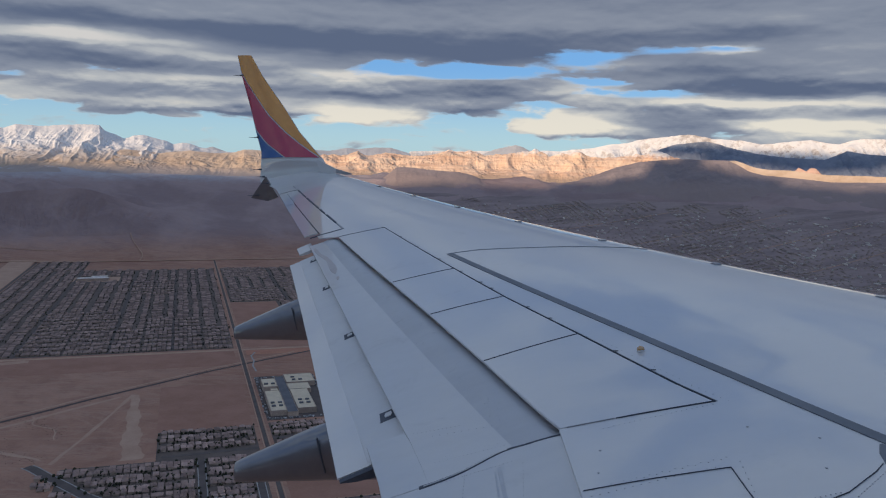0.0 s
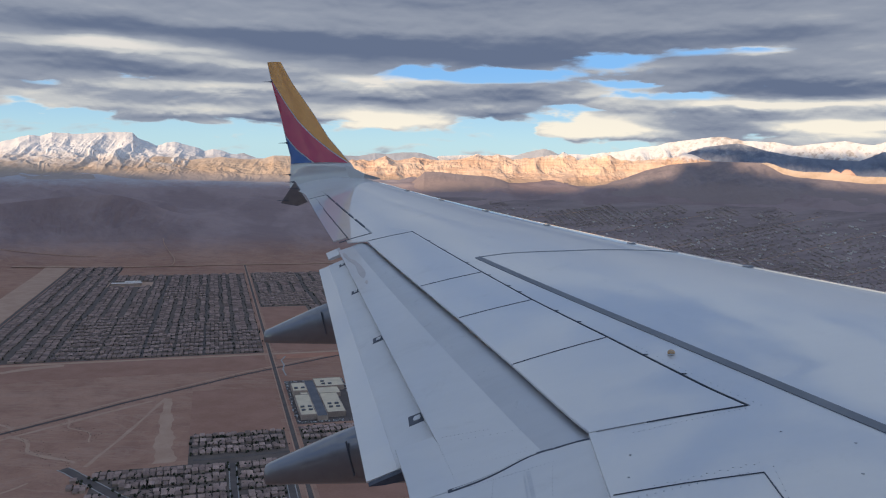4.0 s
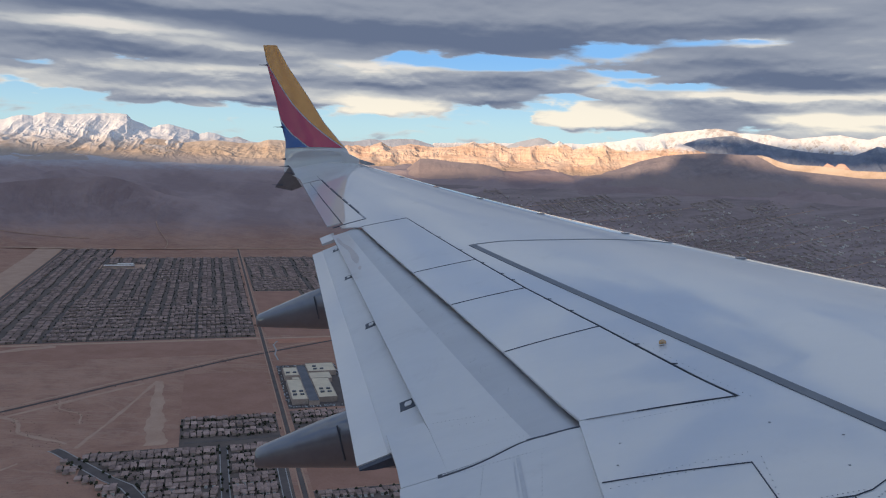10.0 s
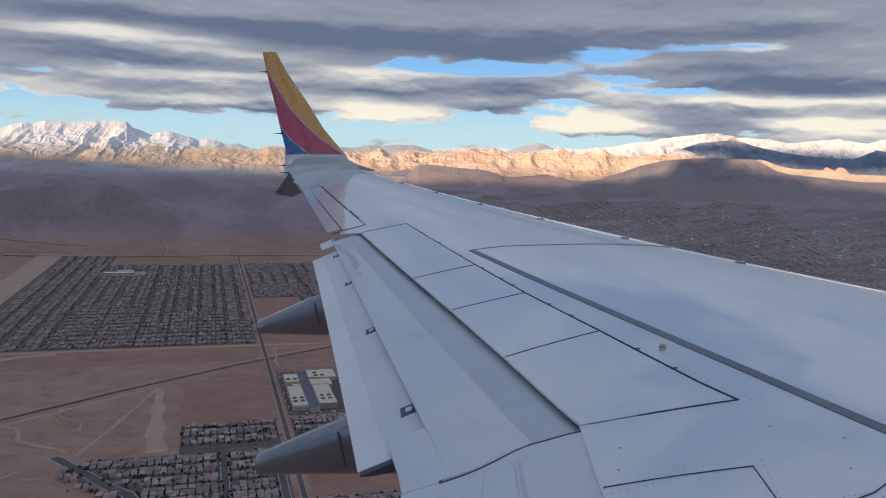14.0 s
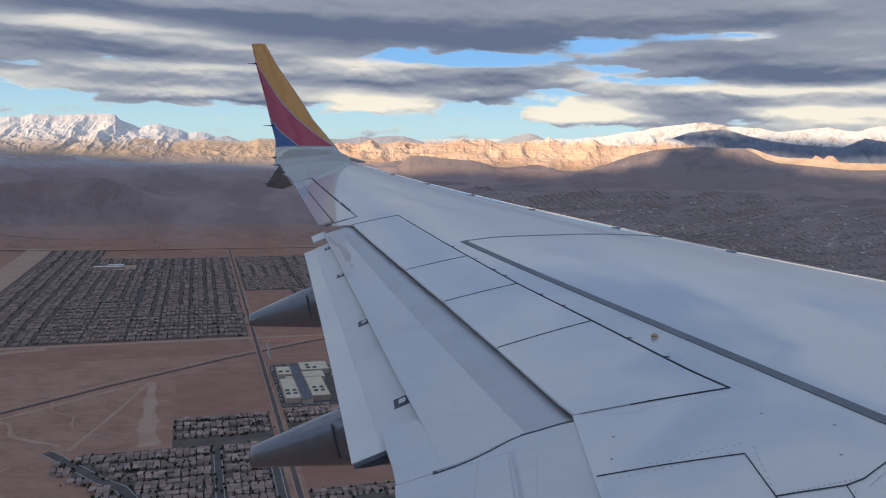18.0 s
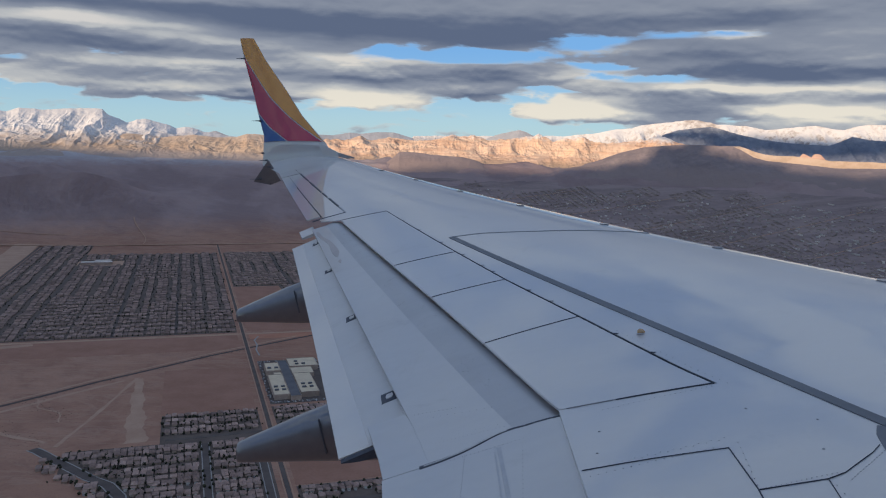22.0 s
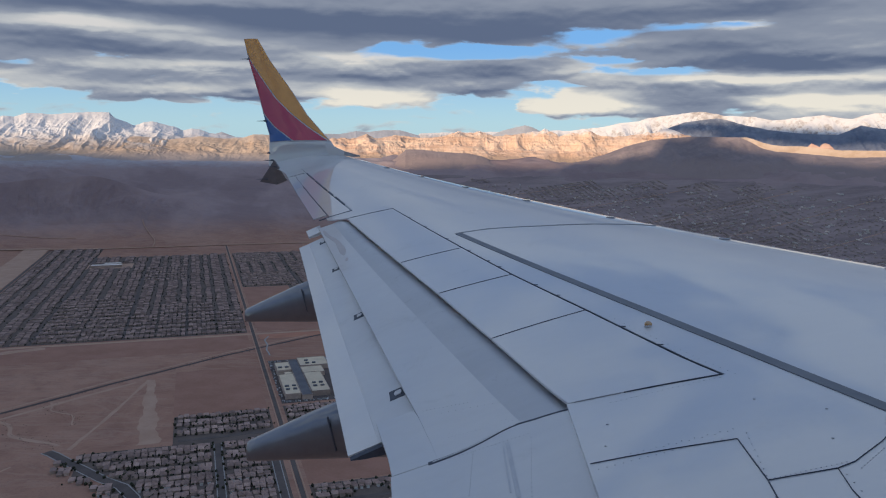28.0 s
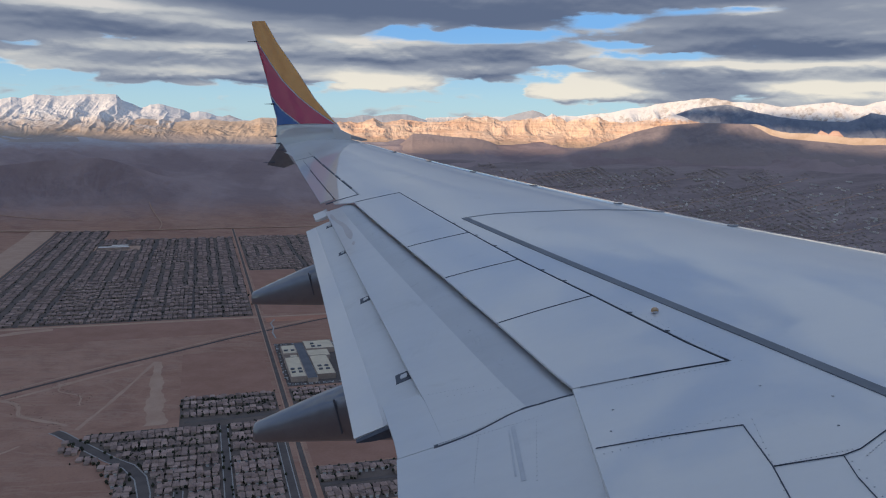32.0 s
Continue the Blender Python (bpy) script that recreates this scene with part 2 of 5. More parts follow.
# for the flap's grime specks and its painted reflection streaks
grime = material("grime_and_reflection_grey", (0.51, 0.53, 0.56), (0.57, 0.59, 0.62), 12.0, 0.6)
amber = material("amber_glass", (0.42, 0.22, 0.07), (0.52, 0.32, 0.12), 9.0, 0.12, coat=1.0)
cabin = material("cabin_wall_plastic", (0.06, 0.06, 0.065), (0.08, 0.08, 0.085), 5.0, 0.6, bump=0.1)
cloud_stuff = material("cloud", (0.80, 0.80, 0.82), (0.92, 0.92, 0.93), 0.004, 0.9)


# ---- mesh helpers ----
def solid(name, verts, faces, mat_, parent=None, label="", smooth=False):
    me = bpy.data.meshes.new(name)
    me.from_pydata([tuple(v) for v in verts], [], faces)
    me.validate()
    me.materials.append(mat_)
    if smooth:
        me.polygons.foreach_set("use_smooth", [True] * len(me.polygons))
    ob = new(name, me)
    ob.parent = parent
    if label:
        ob["label"] = label
    return ob


def part(name, bm, mat_, parent=None, label="", smooth=False):
    me = bpy.data.meshes.new(name)
    bmesh.ops.recalc_face_normals(bm, faces=bm.faces)
    bm.to_mesh(me)
    bm.free()
    me.materials.append(mat_)
    if smooth:
        me.polygons.foreach_set("use_smooth", [True] * len(me.polygons))
    ob = new(name, me)
    ob.parent = parent
    if label:
        ob["label"] = label
    return ob


def empty(name, label, category, kind="", group="", at=(0, 0, 0)):
    ob = new(name)
    ob.location = at
    ob.empty_display_size = 0.5
    return tagged(ob, label, category, group, kind)


def sheet_mesh(rows_top, rows_low=None):
    """A bmesh from rows of points; with a second set it is closed to a solid slab."""
    bm = bmesh.new()
    nr, nc = len(rows_top), len(rows_top[0])
    a = [[bm.verts.new(q) for q in r] for r in rows_top]
    for i in range(nr - 1):
        for j in range(nc - 1):
            bm.faces.new((a[i][j], a[i + 1][j], a[i + 1][j + 1], a[i][j + 1]))
    if rows_low:
        b = [[bm.verts.new(q) for q in r] for r in rows_low]
        for i in range(nr - 1):
            for j in range(nc - 1):
                bm.faces.new((b[i][j], b[i][j + 1], b[i + 1][j + 1], b[i + 1][j]))
        rim = [(0, j) for j in range(nc)] + [(i, nc - 1) for i in range(1, nr)] + [(nr - 1, j) for j in range(nc - 2, -1, -1)] + [(i, 0) for i in range(nr - 2, 0, -1)]
        for (i, j), (k, l) in zip(rim, rim[1:] + rim[:1]):
            bm.faces.new((a[i][j], a[k][l], b[k][l], b[i][j]))
    return bm


def lin(a, b, n):
    return [a + (b - a) * i / (n - 1) for i in range(n)]


# ---- the wing: x forward, y outboard, z up, from the seat's window ----
U_KEYS = [0, .005, .01, .03, .06, .1, .2, .3, .4, .5, .6, .7, .8, .9, 1.0]
T_KEYS = [0, .010, .014, .026, .037, .046, .058, .064, .066, .064, .058, .048, .034, .018, 0]
INCID = math.tan(radians(4.49))
FORM = lambda u: np.stack([np.sqrt(u), u, u ** 2, u ** 3, u ** 4], -1)
T_FIT = np.linalg.lstsq(FORM(np.array(U_KEYS)), np.array(T_KEYS), rcond=None)[0]


def section(u):
    """Height of the upper surface over the chord, smooth from nose to tail."""
    u = min(1.0, max(0.0, u))
    return float(FORM(np.array(u)) @ T_FIT)



def x_le(y):
    return 6.537 - 0.5275 * y


def chord(y):
    return x_le(y) - (0.126 - 0.2712 * max(0.0, y - 4.15))


def wing(y, u, lift=0.0):
    """A point of the upper skin: y metres outboard, u of the chord aft."""
    c = chord(y)
    t = section(u)
    z = -1.688 + 0.1007 * y + 0.00347 * (y - 9) ** 2 + c * (t - (u - 0.3) * INCID)
    return Vector((x_le(y) - u * c, y, z + lift))


def on_skin(x, y, lift=0.0):
    """The point of the upper skin at x, y."""
    return wing(y, (x_le(y) - x) / chord(y), lift)


def under(y, u, thick=None):
    """The lower skin below it."""
    q = wing(y, u)
    c = chord(y)
    t = 0.105 * c * math.sqrt(max(u, 0.0)) * (1 - u) ** 0.9 * 1.55 + 0.012
    q.z -= t
    return q


def skin(name, ys, us, mat_, label="", thick=None, lift=0.0, smooth=True):
    top = [[wing(y, u, lift) for u in us] for y in ys]
    if thick is None:
        low = [[under(y, u) for u in us] for y in ys]
    else:
        low = [[wing(y, u, lift - thick) for u in us] for y in ys]
    ob = part(name, sheet_mesh(top, low), mat_, airliner, label)
    if smooth:
        soften(ob)
    return ob


def soften(ob, angle=35):
    ob.data.polygons.foreach_set("use_smooth", [True] * len(ob.data.polygons))
    ob.data.set_sharp_from_angle(angle=radians(angle))


def strip(name, pts, width, mat_, label="", lift=0.005, parent=None, seg=0.2):
    """A thin line along the skin through (y, u) points."""
    path = []
    for (y0, u0), (y1, u1) in zip(pts, pts[1:]):
        n = max(2, int(((y1 - y0) ** 2 + ((u1 - u0) * 4) ** 2) ** 0.5 / seg) + 1)
        p0, p1 = wing(y0, u0), wing(y1, u1)
        path += [on_skin(p0.x + (p1.x - p0.x) * i / n, y0 + (y1 - y0) * i / n, lift) for i in range(n)]
    path.append(wing(*pts[-1], lift))
    rows = []
    for i, q in enumerate(path):
        d = (path[min(i + 1, len(path) - 1)] - path[max(i - 1, 0)])
        s = Vector((-d.y, d.x, 0)).normalized() * width / 2
        sy = s.y * 0.1
        rows.append([q + Vector((s.x, s.y, sy)), q - Vector((s.x, s.y, sy))])
    # follow the skin across the line as well
    for r in rows:
        for q in r:
            y = q.y
            q.z = wing(y, min(1.0, max(0.0, (x_le(y) - q.x) / chord(y))), lift).z
    low = [[q - Vector((0, 0, 0.012)) for q in r] for r in rows]
    return part(name, sheet_mesh(rows, low), mat_, parent or airliner, label)


airliner = empty("airliner_wing", "white airliner wing with extended flaps and a tricolour winglet", "aircraft wing")
airliner.matrix_world = BANK
U_FRONT = [0, .003, .007, .012, .02, .035, .06, .1, .15, .2, .26, .32, .38, .44, .5, .56, .62, .66, .688]
F_Y, A_Y = [9.863, 7.453, 6.325, 5.198, 3.865], [9.90, 7.445, 6.29, 5.10, 3.95]     # spoiler corners, outboard to inboard
F_U, A_U = [.660, .687, .697, .699, .694], [.866, .864, .865, .871, .869]


def hinge_u(y):
    """Chord fraction of the spoilers' hinge, straight across each spoiler."""
    if y < F_Y[-1] or y > F_Y[0]:
        return F_U[-1] if y < 6 else F_U[0] + (y - F_Y[0]) * .09
    x = float(np.interp(y, F_Y[::-1], [wing(a, u).x for a, u in zip(F_Y[::-1], F_U[::-1])]))
    return (x_le(y) - x) / chord(y)


def root_end(y):
    """Chord fraction at which the inner skin ends over the flap."""
    return (x_le(y) - (.659 + .03 * (y - 3.05))) / chord(y)


def root_edge(u):
    """Outboard edge of the inner skin: beside the last spoiler it slants."""
    return 3.859 + .085 * max(0.0, u - .694) / .175


U_ROOT = U_FRONT + [.72, .75, .78, .81, .84, .87, .885]
part_rows = [[(-.3 + (root_edge(u) + .3) * s, u) for u in U_ROOT] for s in lin(0, 1, 30)]
part_rows = [[(y, u if u < .8 else .8 + (u - .8) * (root_end(y) - .8) / .085) for y, u in r] for r in part_rows]
ob = part("wing_skin", sheet_mesh([[wing(y, u) for y, u in r] for r in part_rows], [[under(y, u) - Vector((0, 0, .04)) for y, u in r] for r in part_rows]), paint_white, airliner, "glossy white inner wing skin")
soften(ob)
part_rows = [[(y, u) for u in U_FRONT[:-1]] + [(y, hinge_u(y) - .0035)] for y in lin(3.859, 10.2, 90)]
ob = part("wing_skin", sheet_mesh([[wing(y, u) for y, u in r] for r in part_rows], [[under(y, u) for y, u in r] for r in part_rows]), paint_white, airliner, "glossy white upper wing skin")
soften(ob)
skin("wing_skin", lin(10.2, 14.4, 28), U_FRONT + [.72, .77, .812], paint_white, "glossy white outer wing skin")
skin("wing_tip", lin(13.92, 14.4, 4), [.815, .86, .91, .96, 1.0], paint_white)
# metal along the leading edge, painted near white for the horizon's glint
top = [[wing(y, u, 0.003) + Vector((0.003, 0, 0)) for u in (.020, .012, .007, .003, 0)] + [wing(y, 0, -0.02) + Vector((0.004, 0, 0)), wing(y, 0.01, -0.05)] for y in lin(-.28, 14.4, 42)]
ob = part("leading_edge", sheet_mesh(top), glint_metal, airliner, "metal leading edge, whitened in place of its bright reflection")
soften(ob, 60)

# four flight spoilers, closed, hinged along one line
for i in range(4):
    f0, f1, a0, a1 = F_Y[i + 1] + .006, F_Y[i] - .006, A_Y[i + 1] + .006, A_Y[i] - .006
    top, low = [], []
    c00, c01, c10, c11 = wing(f0, F_U[i + 1] + .002), wing(a0, A_U[i + 1]), wing(f1, F_U[i] + .002), wing(a1, A_U[i])
    for s in lin(0, 1, 9):
        near_, far_ = c00.lerp(c10, s), c01.lerp(c11, s)
        top.append([on_skin(near_.x + (far_.x - near_.x) * t, near_.y + (far_.y - near_.y) * t, 0.002) for t in lin(0, 1, 7)])
        low.append([q - Vector((0, 0, 0.035 * (1 - k / 7) + 0.008)) for k, q in enumerate(top[-1])])
    ob = part("spoiler", sheet_mesh(top, low), paint_white, airliner, "closed white spoiler panel")
    soften(ob)
# dark sheet put in for the shade below the spoilers' gaps
skin("spoiler_gap_shade", lin(3.8, 10.1, 14), lin(.684, .80, 4), seal, "dark sheet standing in for shade under the spoilers", thick=0.02, lift=-0.05)
# fixed trailing panels between spoiler and aileron
rows_ = [[(9.873 + .007 * k + (.407 - .007 * k) * s + .10 * max(0, k - 3) * (1 - s), u) for k, u in enumerate((.69, .75, .8, .85, .90, .945))] for s in lin(0, 1, 5)]
rows_ = [[(r[0][0], hinge_u(r[0][0]) - .003)] + r[1:] for r in rows_]
soften(part("trailing_panel", sheet_mesh([[wing(y, u) for y, u in r] for r in rows_], [[wing(y, u, -.012) for y, u in r] for r in rows_]), paint_white, airliner, "white fixed trailing edge panel"))
# aileron with its tab
skin("aileron", lin(10.30, 13.9, 12), [.818, .85, .89, .925], paint_white, "white aileron", thick=0.04)
skin("aileron_tab", lin(10.42, 12.8, 8), [.932, .96, 1.0], paint_white, thick=0.015)
skin("aileron_edge", lin(12.815, 13.9, 5), [.928, .96, 1.0], paint_white, thick=0.015)
# dark sheet in place of shade below the aileron's hinge line
skin("aileron_gap_shade", lin(10.3, 13.9, 10), [.80, .84], seal, thick=0.01, lift=-0.03)

# lines, seams and stripe
strip("walkway_stripe", [(8.04, .63), (5.9, .632), (5.0, .6335), (4.15, .6365), (3.5, .624), (3.14, .618), (1.6, .578)], .056, paint_grey, "dark grey walkway stripe")
strip("walkway_stripe_end", [(3.12, .618), (3.06, .628), (2.93, .641)], .13, paint_grey, lift=0.003)
strip("panel_seam", [(8.04, .63), (8.0, .54), (7.8, .40), (7.63, .20), (7.6, .10)], .012, seal_soft)
strip("hinge_seam", [(y, u - .0005) for y, u in zip(F_Y, F_U)], .0032, seal)
for fy, ay, fu, au in zip(F_Y[:4], A_Y, F_U, A_U):
    strip("spoiler_side_gap", [(fy, fu), (ay, au - .002)], .0028 if fy < 9 else .006, seal, lift=.006)
strip("spoiler_side_gap", [(3.865, .694), (3.90, .77), (3.915, .805)], .0022, seal, lift=.006)
strip("spoiler_side_gap", [(3.917, .808), (3.945, .862)], .0016, seal_soft, lift=.006)
strip("panel_seam", [(3.30, .882), (3.26, .82), (3.207, .754)], .0015, seal)
strip("panel_seam", [(3.207, .754), (2.86, .767), (2.3, .795), (1.4, .845)], .0030, seal)
strip("panel_seam", [(2.854, .767), (2.83, .716), (2.85, .70), (2.953, .663), (3.0, .65)], .0015, seal)
strip("panel_seam", [(2.83, .716), (2.676, .726), (1.9, .755)], .0015, seal)
strip("panel_seam", [(10.29, .82), (10.24, .98)], .014, seal)
strip("panel_seam", [(13.92, .80), (13.93, .9), (13.95, 1.0)], .010, seal_soft)
for y0, y1 in ((13.85, 13.1), (13.0, 12.0), (11.9, 11.55), (11.4, 10.75)):
    strip("aileron_hinge_gap", [(y0, .81), (y1, .812)], .022, seal)
strip("aileron_hinge_gap", [(10.7, .812), (10.3, .815)], .02, seal_soft)
strip("tab_seam", [(12.8, .93), (10.42, .93)], .010, seal)

# fasteners beside the seams
bm = bmesh.new()
dots = [(y, hinge_u(y) - .004) for y in (4.78, 4.40, 6.84, 6.60, 5.94, 5.60, 8.6, 9.2, 7.9, 7.3)]
for y, u in dots:
    m = Matrix.Translation(wing(y, u, 0.004)) @ Matrix.Diagonal((0.028, 0.009, 0.004, 1))
    bmesh.ops.create_cube(bm, size=1.0, matrix=m)
tagged(part("hinge_clips", bm, seal, airliner, "small dark hinge clips"), kind="stuff")
bm = bmesh.new()
for k in range(16):
    for y, u in ((3.24 - k * .05, .742 + k * .0032), (3.235 + .006 * (k / 16), .765 + k * .0075), (2.86, .765 - k * .004), (2.78 - .06 * k, .716 + .0028 * k), (2.80 + .0125 * k, .702 - .004 * k)):
        m = Matrix.Translation(wing(y, u, 0.001)) @ Matrix.Diagonal((0.0028, 0.0028, 0.002, 1))
        bmesh.ops.create_cone(bm, cap_ends=True, segments=6, radius1=1, radius2=1, depth=1, matrix=m)
for k in range(22):
    for y, u in ((3.835 + .004 * (k % 2), .70 + .006 * k), (3.84 + .055 * k, hinge_u(3.87 + .055 * k) - .0125), (3.30 - .012 * (k % 2), .748 + .006 * k)):
        m = Matrix.Translation(wing(y, u, 0.001)) @ Matrix.Diagonal((0.0024, 0.0024, 0.002, 1))
        bmesh.ops.create_cone(bm, cap_ends=True, segments=6, radius1=1, radius2=1, depth=1, matrix=m)
for y, u in ((3.53, .70), (3.62, .845), (3.42, .86), (3.05, .69), (3.3, .66)):
    bmesh.ops.create_cone(bm, cap_ends=True, segments=8, radius1=1, radius2=1, depth=1, matrix=Matrix.Translation(wing(y, u, 0.001)) @ Matrix.Diagonal((0.006, 0.006, 0.002, 1)))
tagged(part("fasteners", bm, seal_soft, airliner, "small dark fastener heads"), kind="stuff")
# vents along the leading edge
for y in (15.0, 13.4, 12.2, 10.94, 9.57, 8.15, 6.77, 5.41):
    if y < 14.5:
        bm = bmesh.new()
        bmesh.ops.create_cone(bm, cap_ends=True, segments=12, radius1=.05, radius2=.045, depth=.012, matrix=Matrix.Translation(wing(y, .115, 0.004)))
        part("access_cap", bm, paint_fairing, airliner, "small dark round cap")
# amber wing light
q = wing(4.71, .67)
bm = bmesh.new()
bmesh.ops.create_uvsphere(bm, u_segments=14, v_segments=8, radius=.021, matrix=Matrix.Translation(q + Vector((0, 0, .012))) @ Matrix.Diagonal((1.15, 1, .95, 1)))
lamp_part = part("position_light", bm, amber, airliner, "amber glass dome light", True)
bm = bmesh.new()
bmesh.ops.create_cone(bm, cap_ends=True, segments=16, radius1=.023, radius2=.020, depth=.012, matrix=Matrix.Translation(q + Vector((0, 0, .006))))
part("light_base", bm, paint_flap, lamp_part)


# ---- flaps ----
def flap_b(y):
    return chord(y) * (.125 + (9.6 - y) * .0060)


EDGE_A, EDGE_B = wing(3.95, .87), wing(10.0, .87)


def flap(y, s, drop=0.05, slope=0.32, bow=0.0):
    """Upper skin of the main flap, s metres aft of the spoilers' edge."""
    q = on_skin(EDGE_A.x + (EDGE_B.x - EDGE_A.x) * (y - EDGE_A.y) / (EDGE_B.y - EDGE_A.y), y) if y > 3.95 else wing(y, .87)
    return Vector((q.x - s, y, q.z - drop - slope * s + bow))


def reach(y):
    """How far forward of the straight flap datum the spoilers' edge lies."""
    k = max(y, 5.12)
    d = wing(k, .87).x - (EDGE_A.x + (EDGE_B.x - EDGE_A.x) * (k - EDGE_A.y) / (EDGE_B.y - EDGE_A.y))
    return d * min(1.0, max(0.0, (y - 3.95) / 1.17))


def hump(s):
    """The flap's rounded nose."""
    return .012 + .026 * min(1.0, max(0.0, 1 - (s - .025) / .16))


def slab(name, rows, thick, mat_, parent=None, label=""):
    low = [[q - Vector((0, 0, thick[k])) for k, q in enumerate(r)] for r in rows]
    ob = part(name, sheet_mesh(rows, low), mat_, parent or airliner, label)
    soften(ob)
    return ob


def crease(y):
    return .185 + (7.25 - y) * .012


def seam_y(s):
    """The curved joint between the outboard and the inboard flap."""
    return 3.885 + .105 * math.exp(-((s - .25) / .22) ** 2)


def outer(y, s, *shape):
    """Outboard flap, its inner edge drawn along the curved joint."""
    y2 = 10.05 - (10.05 - y) * (10.05 - seam_y(s) - .003) / (10.05 - 3.97)
    return flap(y2, s, *shape)


ys = lin(3.97, 10.05, 20)
slab("flap_nose", [[wing(y, .80, -.17), wing(y, .835, -.115)] + [outer(y, s, .05, .32, b) for s, b in ((-.06 - reach(y), -.03), (-.02 - reach(y), -.002), (.025, .016), (crease(y) * .4, .023), (crease(y) * .7, .019), (crease(y), .012))] for y in ys], (.10, .12, .13, .13, .13, .13, .13, .12), nose_grey, airliner, "grey flap nose below the spoilers")
slab("main_flap", [[outer(y, crease(y) + (flap_b(y) - crease(y)) * t, .05, .32, .012) for t in (.0, .2, .4, .6, .8, 1)] for y in ys], (.12, .11, .10, .08, .05, .015), paint_flap, airliner, "extended white main flap")
H0 = flap_b(4.54)
slab("main_flap_heel", [[flap(seam_y(H0 + .29 * t) + .003 + d * (4.54 - seam_y(.7) - .003), H0 + .002 + (.922 - .055 * d - H0) * t, .05, .32, .012) for t in lin(0, 1, 4)] for d in lin(0, 1, 4)], (.03, .025, .02, .012), paint_flap, airliner, "white riveted flap end")
# inboard of the seam
slab("inboard_flap", [[flap(-.2 + (seam_y(-.05 + .98 * t) - .003 + .2) * d, -.05 + .98 * t, .05, .32, hump(-.05 + .98 * t)) for t in lin(0, 1, 10)] for d in lin(0, 1, 9)], (.12, .12, .11, .1, .1, .09, .08, .06, .04, .015), paint_flap, airliner, "white inboard flap")
slab("flap_seam", [[flap(seam_y(.735 * t) + d * (.004 + .012 * t) , .735 * t, .05, .32, hump(.735 * t) + .003) for t in lin(0, 1, 14)] for d in (-1, 1)], (.03,) * 14, seal, airliner, "dark rubber flap joint")
slab("flap_seam_bead", [[flap(seam_y(.735 * t) + d * .0035, .735 * t, .05, .32, hump(.735 * t) + .006) for t in lin(.35, .97, 9)] for d in (-1, 1)], (.004,) * 9, paint_flap, airliner)


def aft(y, s):
    b = flap(y, flap_b(y), .10, .32)
    return Vector((b.x - s, y, b.z - .42 * s))


ys = lin(4.47, 9.78, 18)


def aft_b(y):
    return chord(y) * (.078 + (10 - y) * .003) + .022 + .008 * (y - 4.5)


# dark tapering plate set at the aft flap's inner end
slab("aft_flap_end", [[aft(4.46 - d, .16 + (aft_b(4.47) - .17) * t) - Vector((0, 0, .004 + d * .2)) for t in lin(0, 1, 6)] for d in (0, .03)], (.06, .055, .045, .035, .02, .004), seal, airliner, "dark plate at the inner end of the aft flap")
slab("aft_flap", [[aft(y, -.10 + (aft_b(y) * .55 + .10) * t) for t in lin(0, 1, 5)] for y in ys], (.05, .06, .06, .05, .04), paint_flap, airliner, "white aft flap segment")
slab("aft_flap_edge", [[aft(y, aft_b(y) * (.548 + .452 * t)) - Vector((0, 0, .003 * (1 - t))) for t in lin(0, 1, 4)] for y in ys], (.04, .03, .02, .008), paint_white, airliner, "white trailing edge of the aft flap")
slab("flap_end_bracket", [[aft(y, s) + Vector((0, 0, .03)) for s in (-.04, .03, .10, .14)] for y in (9.98, 10.08, 10.2, 10.32)], (.04, .04, .03, .02), paint_white, airliner, "white flap end fitting")
for y in (9.55, 8.29, 6.68, 4.98):
    w = .056 * chord(y) / 3.6
    a, b = -.03 * w / .05, .055 * w / .05
    hook = slab("hinge_slot", [[aft(y + d * w, a + (b - a) * (t + skew)) + Vector((0, 0, .004)) for t in lin(0, 1, 4)] for d, skew in ((-1.0, .10), (-.9, .06), (0, 0), (.9, -.06), (1.0, -.10))], (.004,) * 4, seal, airliner, "dark slanted flap hinge cut-out")
    slab("hinge_link", [[aft(y + d * w, a + (b - a) * (.5 + k * (t - .5) + skew)) + Vector((0, 0, .010)) for t in (0, .5, 1)] for d, k, skew in ((-.45, .34, .05), (0, .46, 0), (.45, .34, -.05))], (.005,) * 3, paint_flap, hook, "pale hinge link")


wear = [(9.85, .30, .012), (9.7, .305, .022), (9.5, .30, .018), (9.3, .275, .026), (9.1, .262, .024), (8.95, .268, .03), (8.8, .275, .038), (8.66, .285, .036), (8.56, .295, .022), (8.5, .30, .008)]
slab("worn_patch", [[flap(y, s + w * d, .05, .32, .0145 if s + w * d > crease(y) else .017) for d in (-1, -.5, 0, .5, 1)] for y, s, w in wear], (.003,) * 5, worn, airliner, "worn patch of bare primer")
slab("worn_patch", [[flap(y, s + w * d, .05, .32, .0145) for d in (-1, 0, 1)] for y, s, w in ((8.36, .30, .008), (8.30, .31, .018), (8.24, .32, .006))], (.003,) * 3, worn, airliner)


bm = bmesh.new()
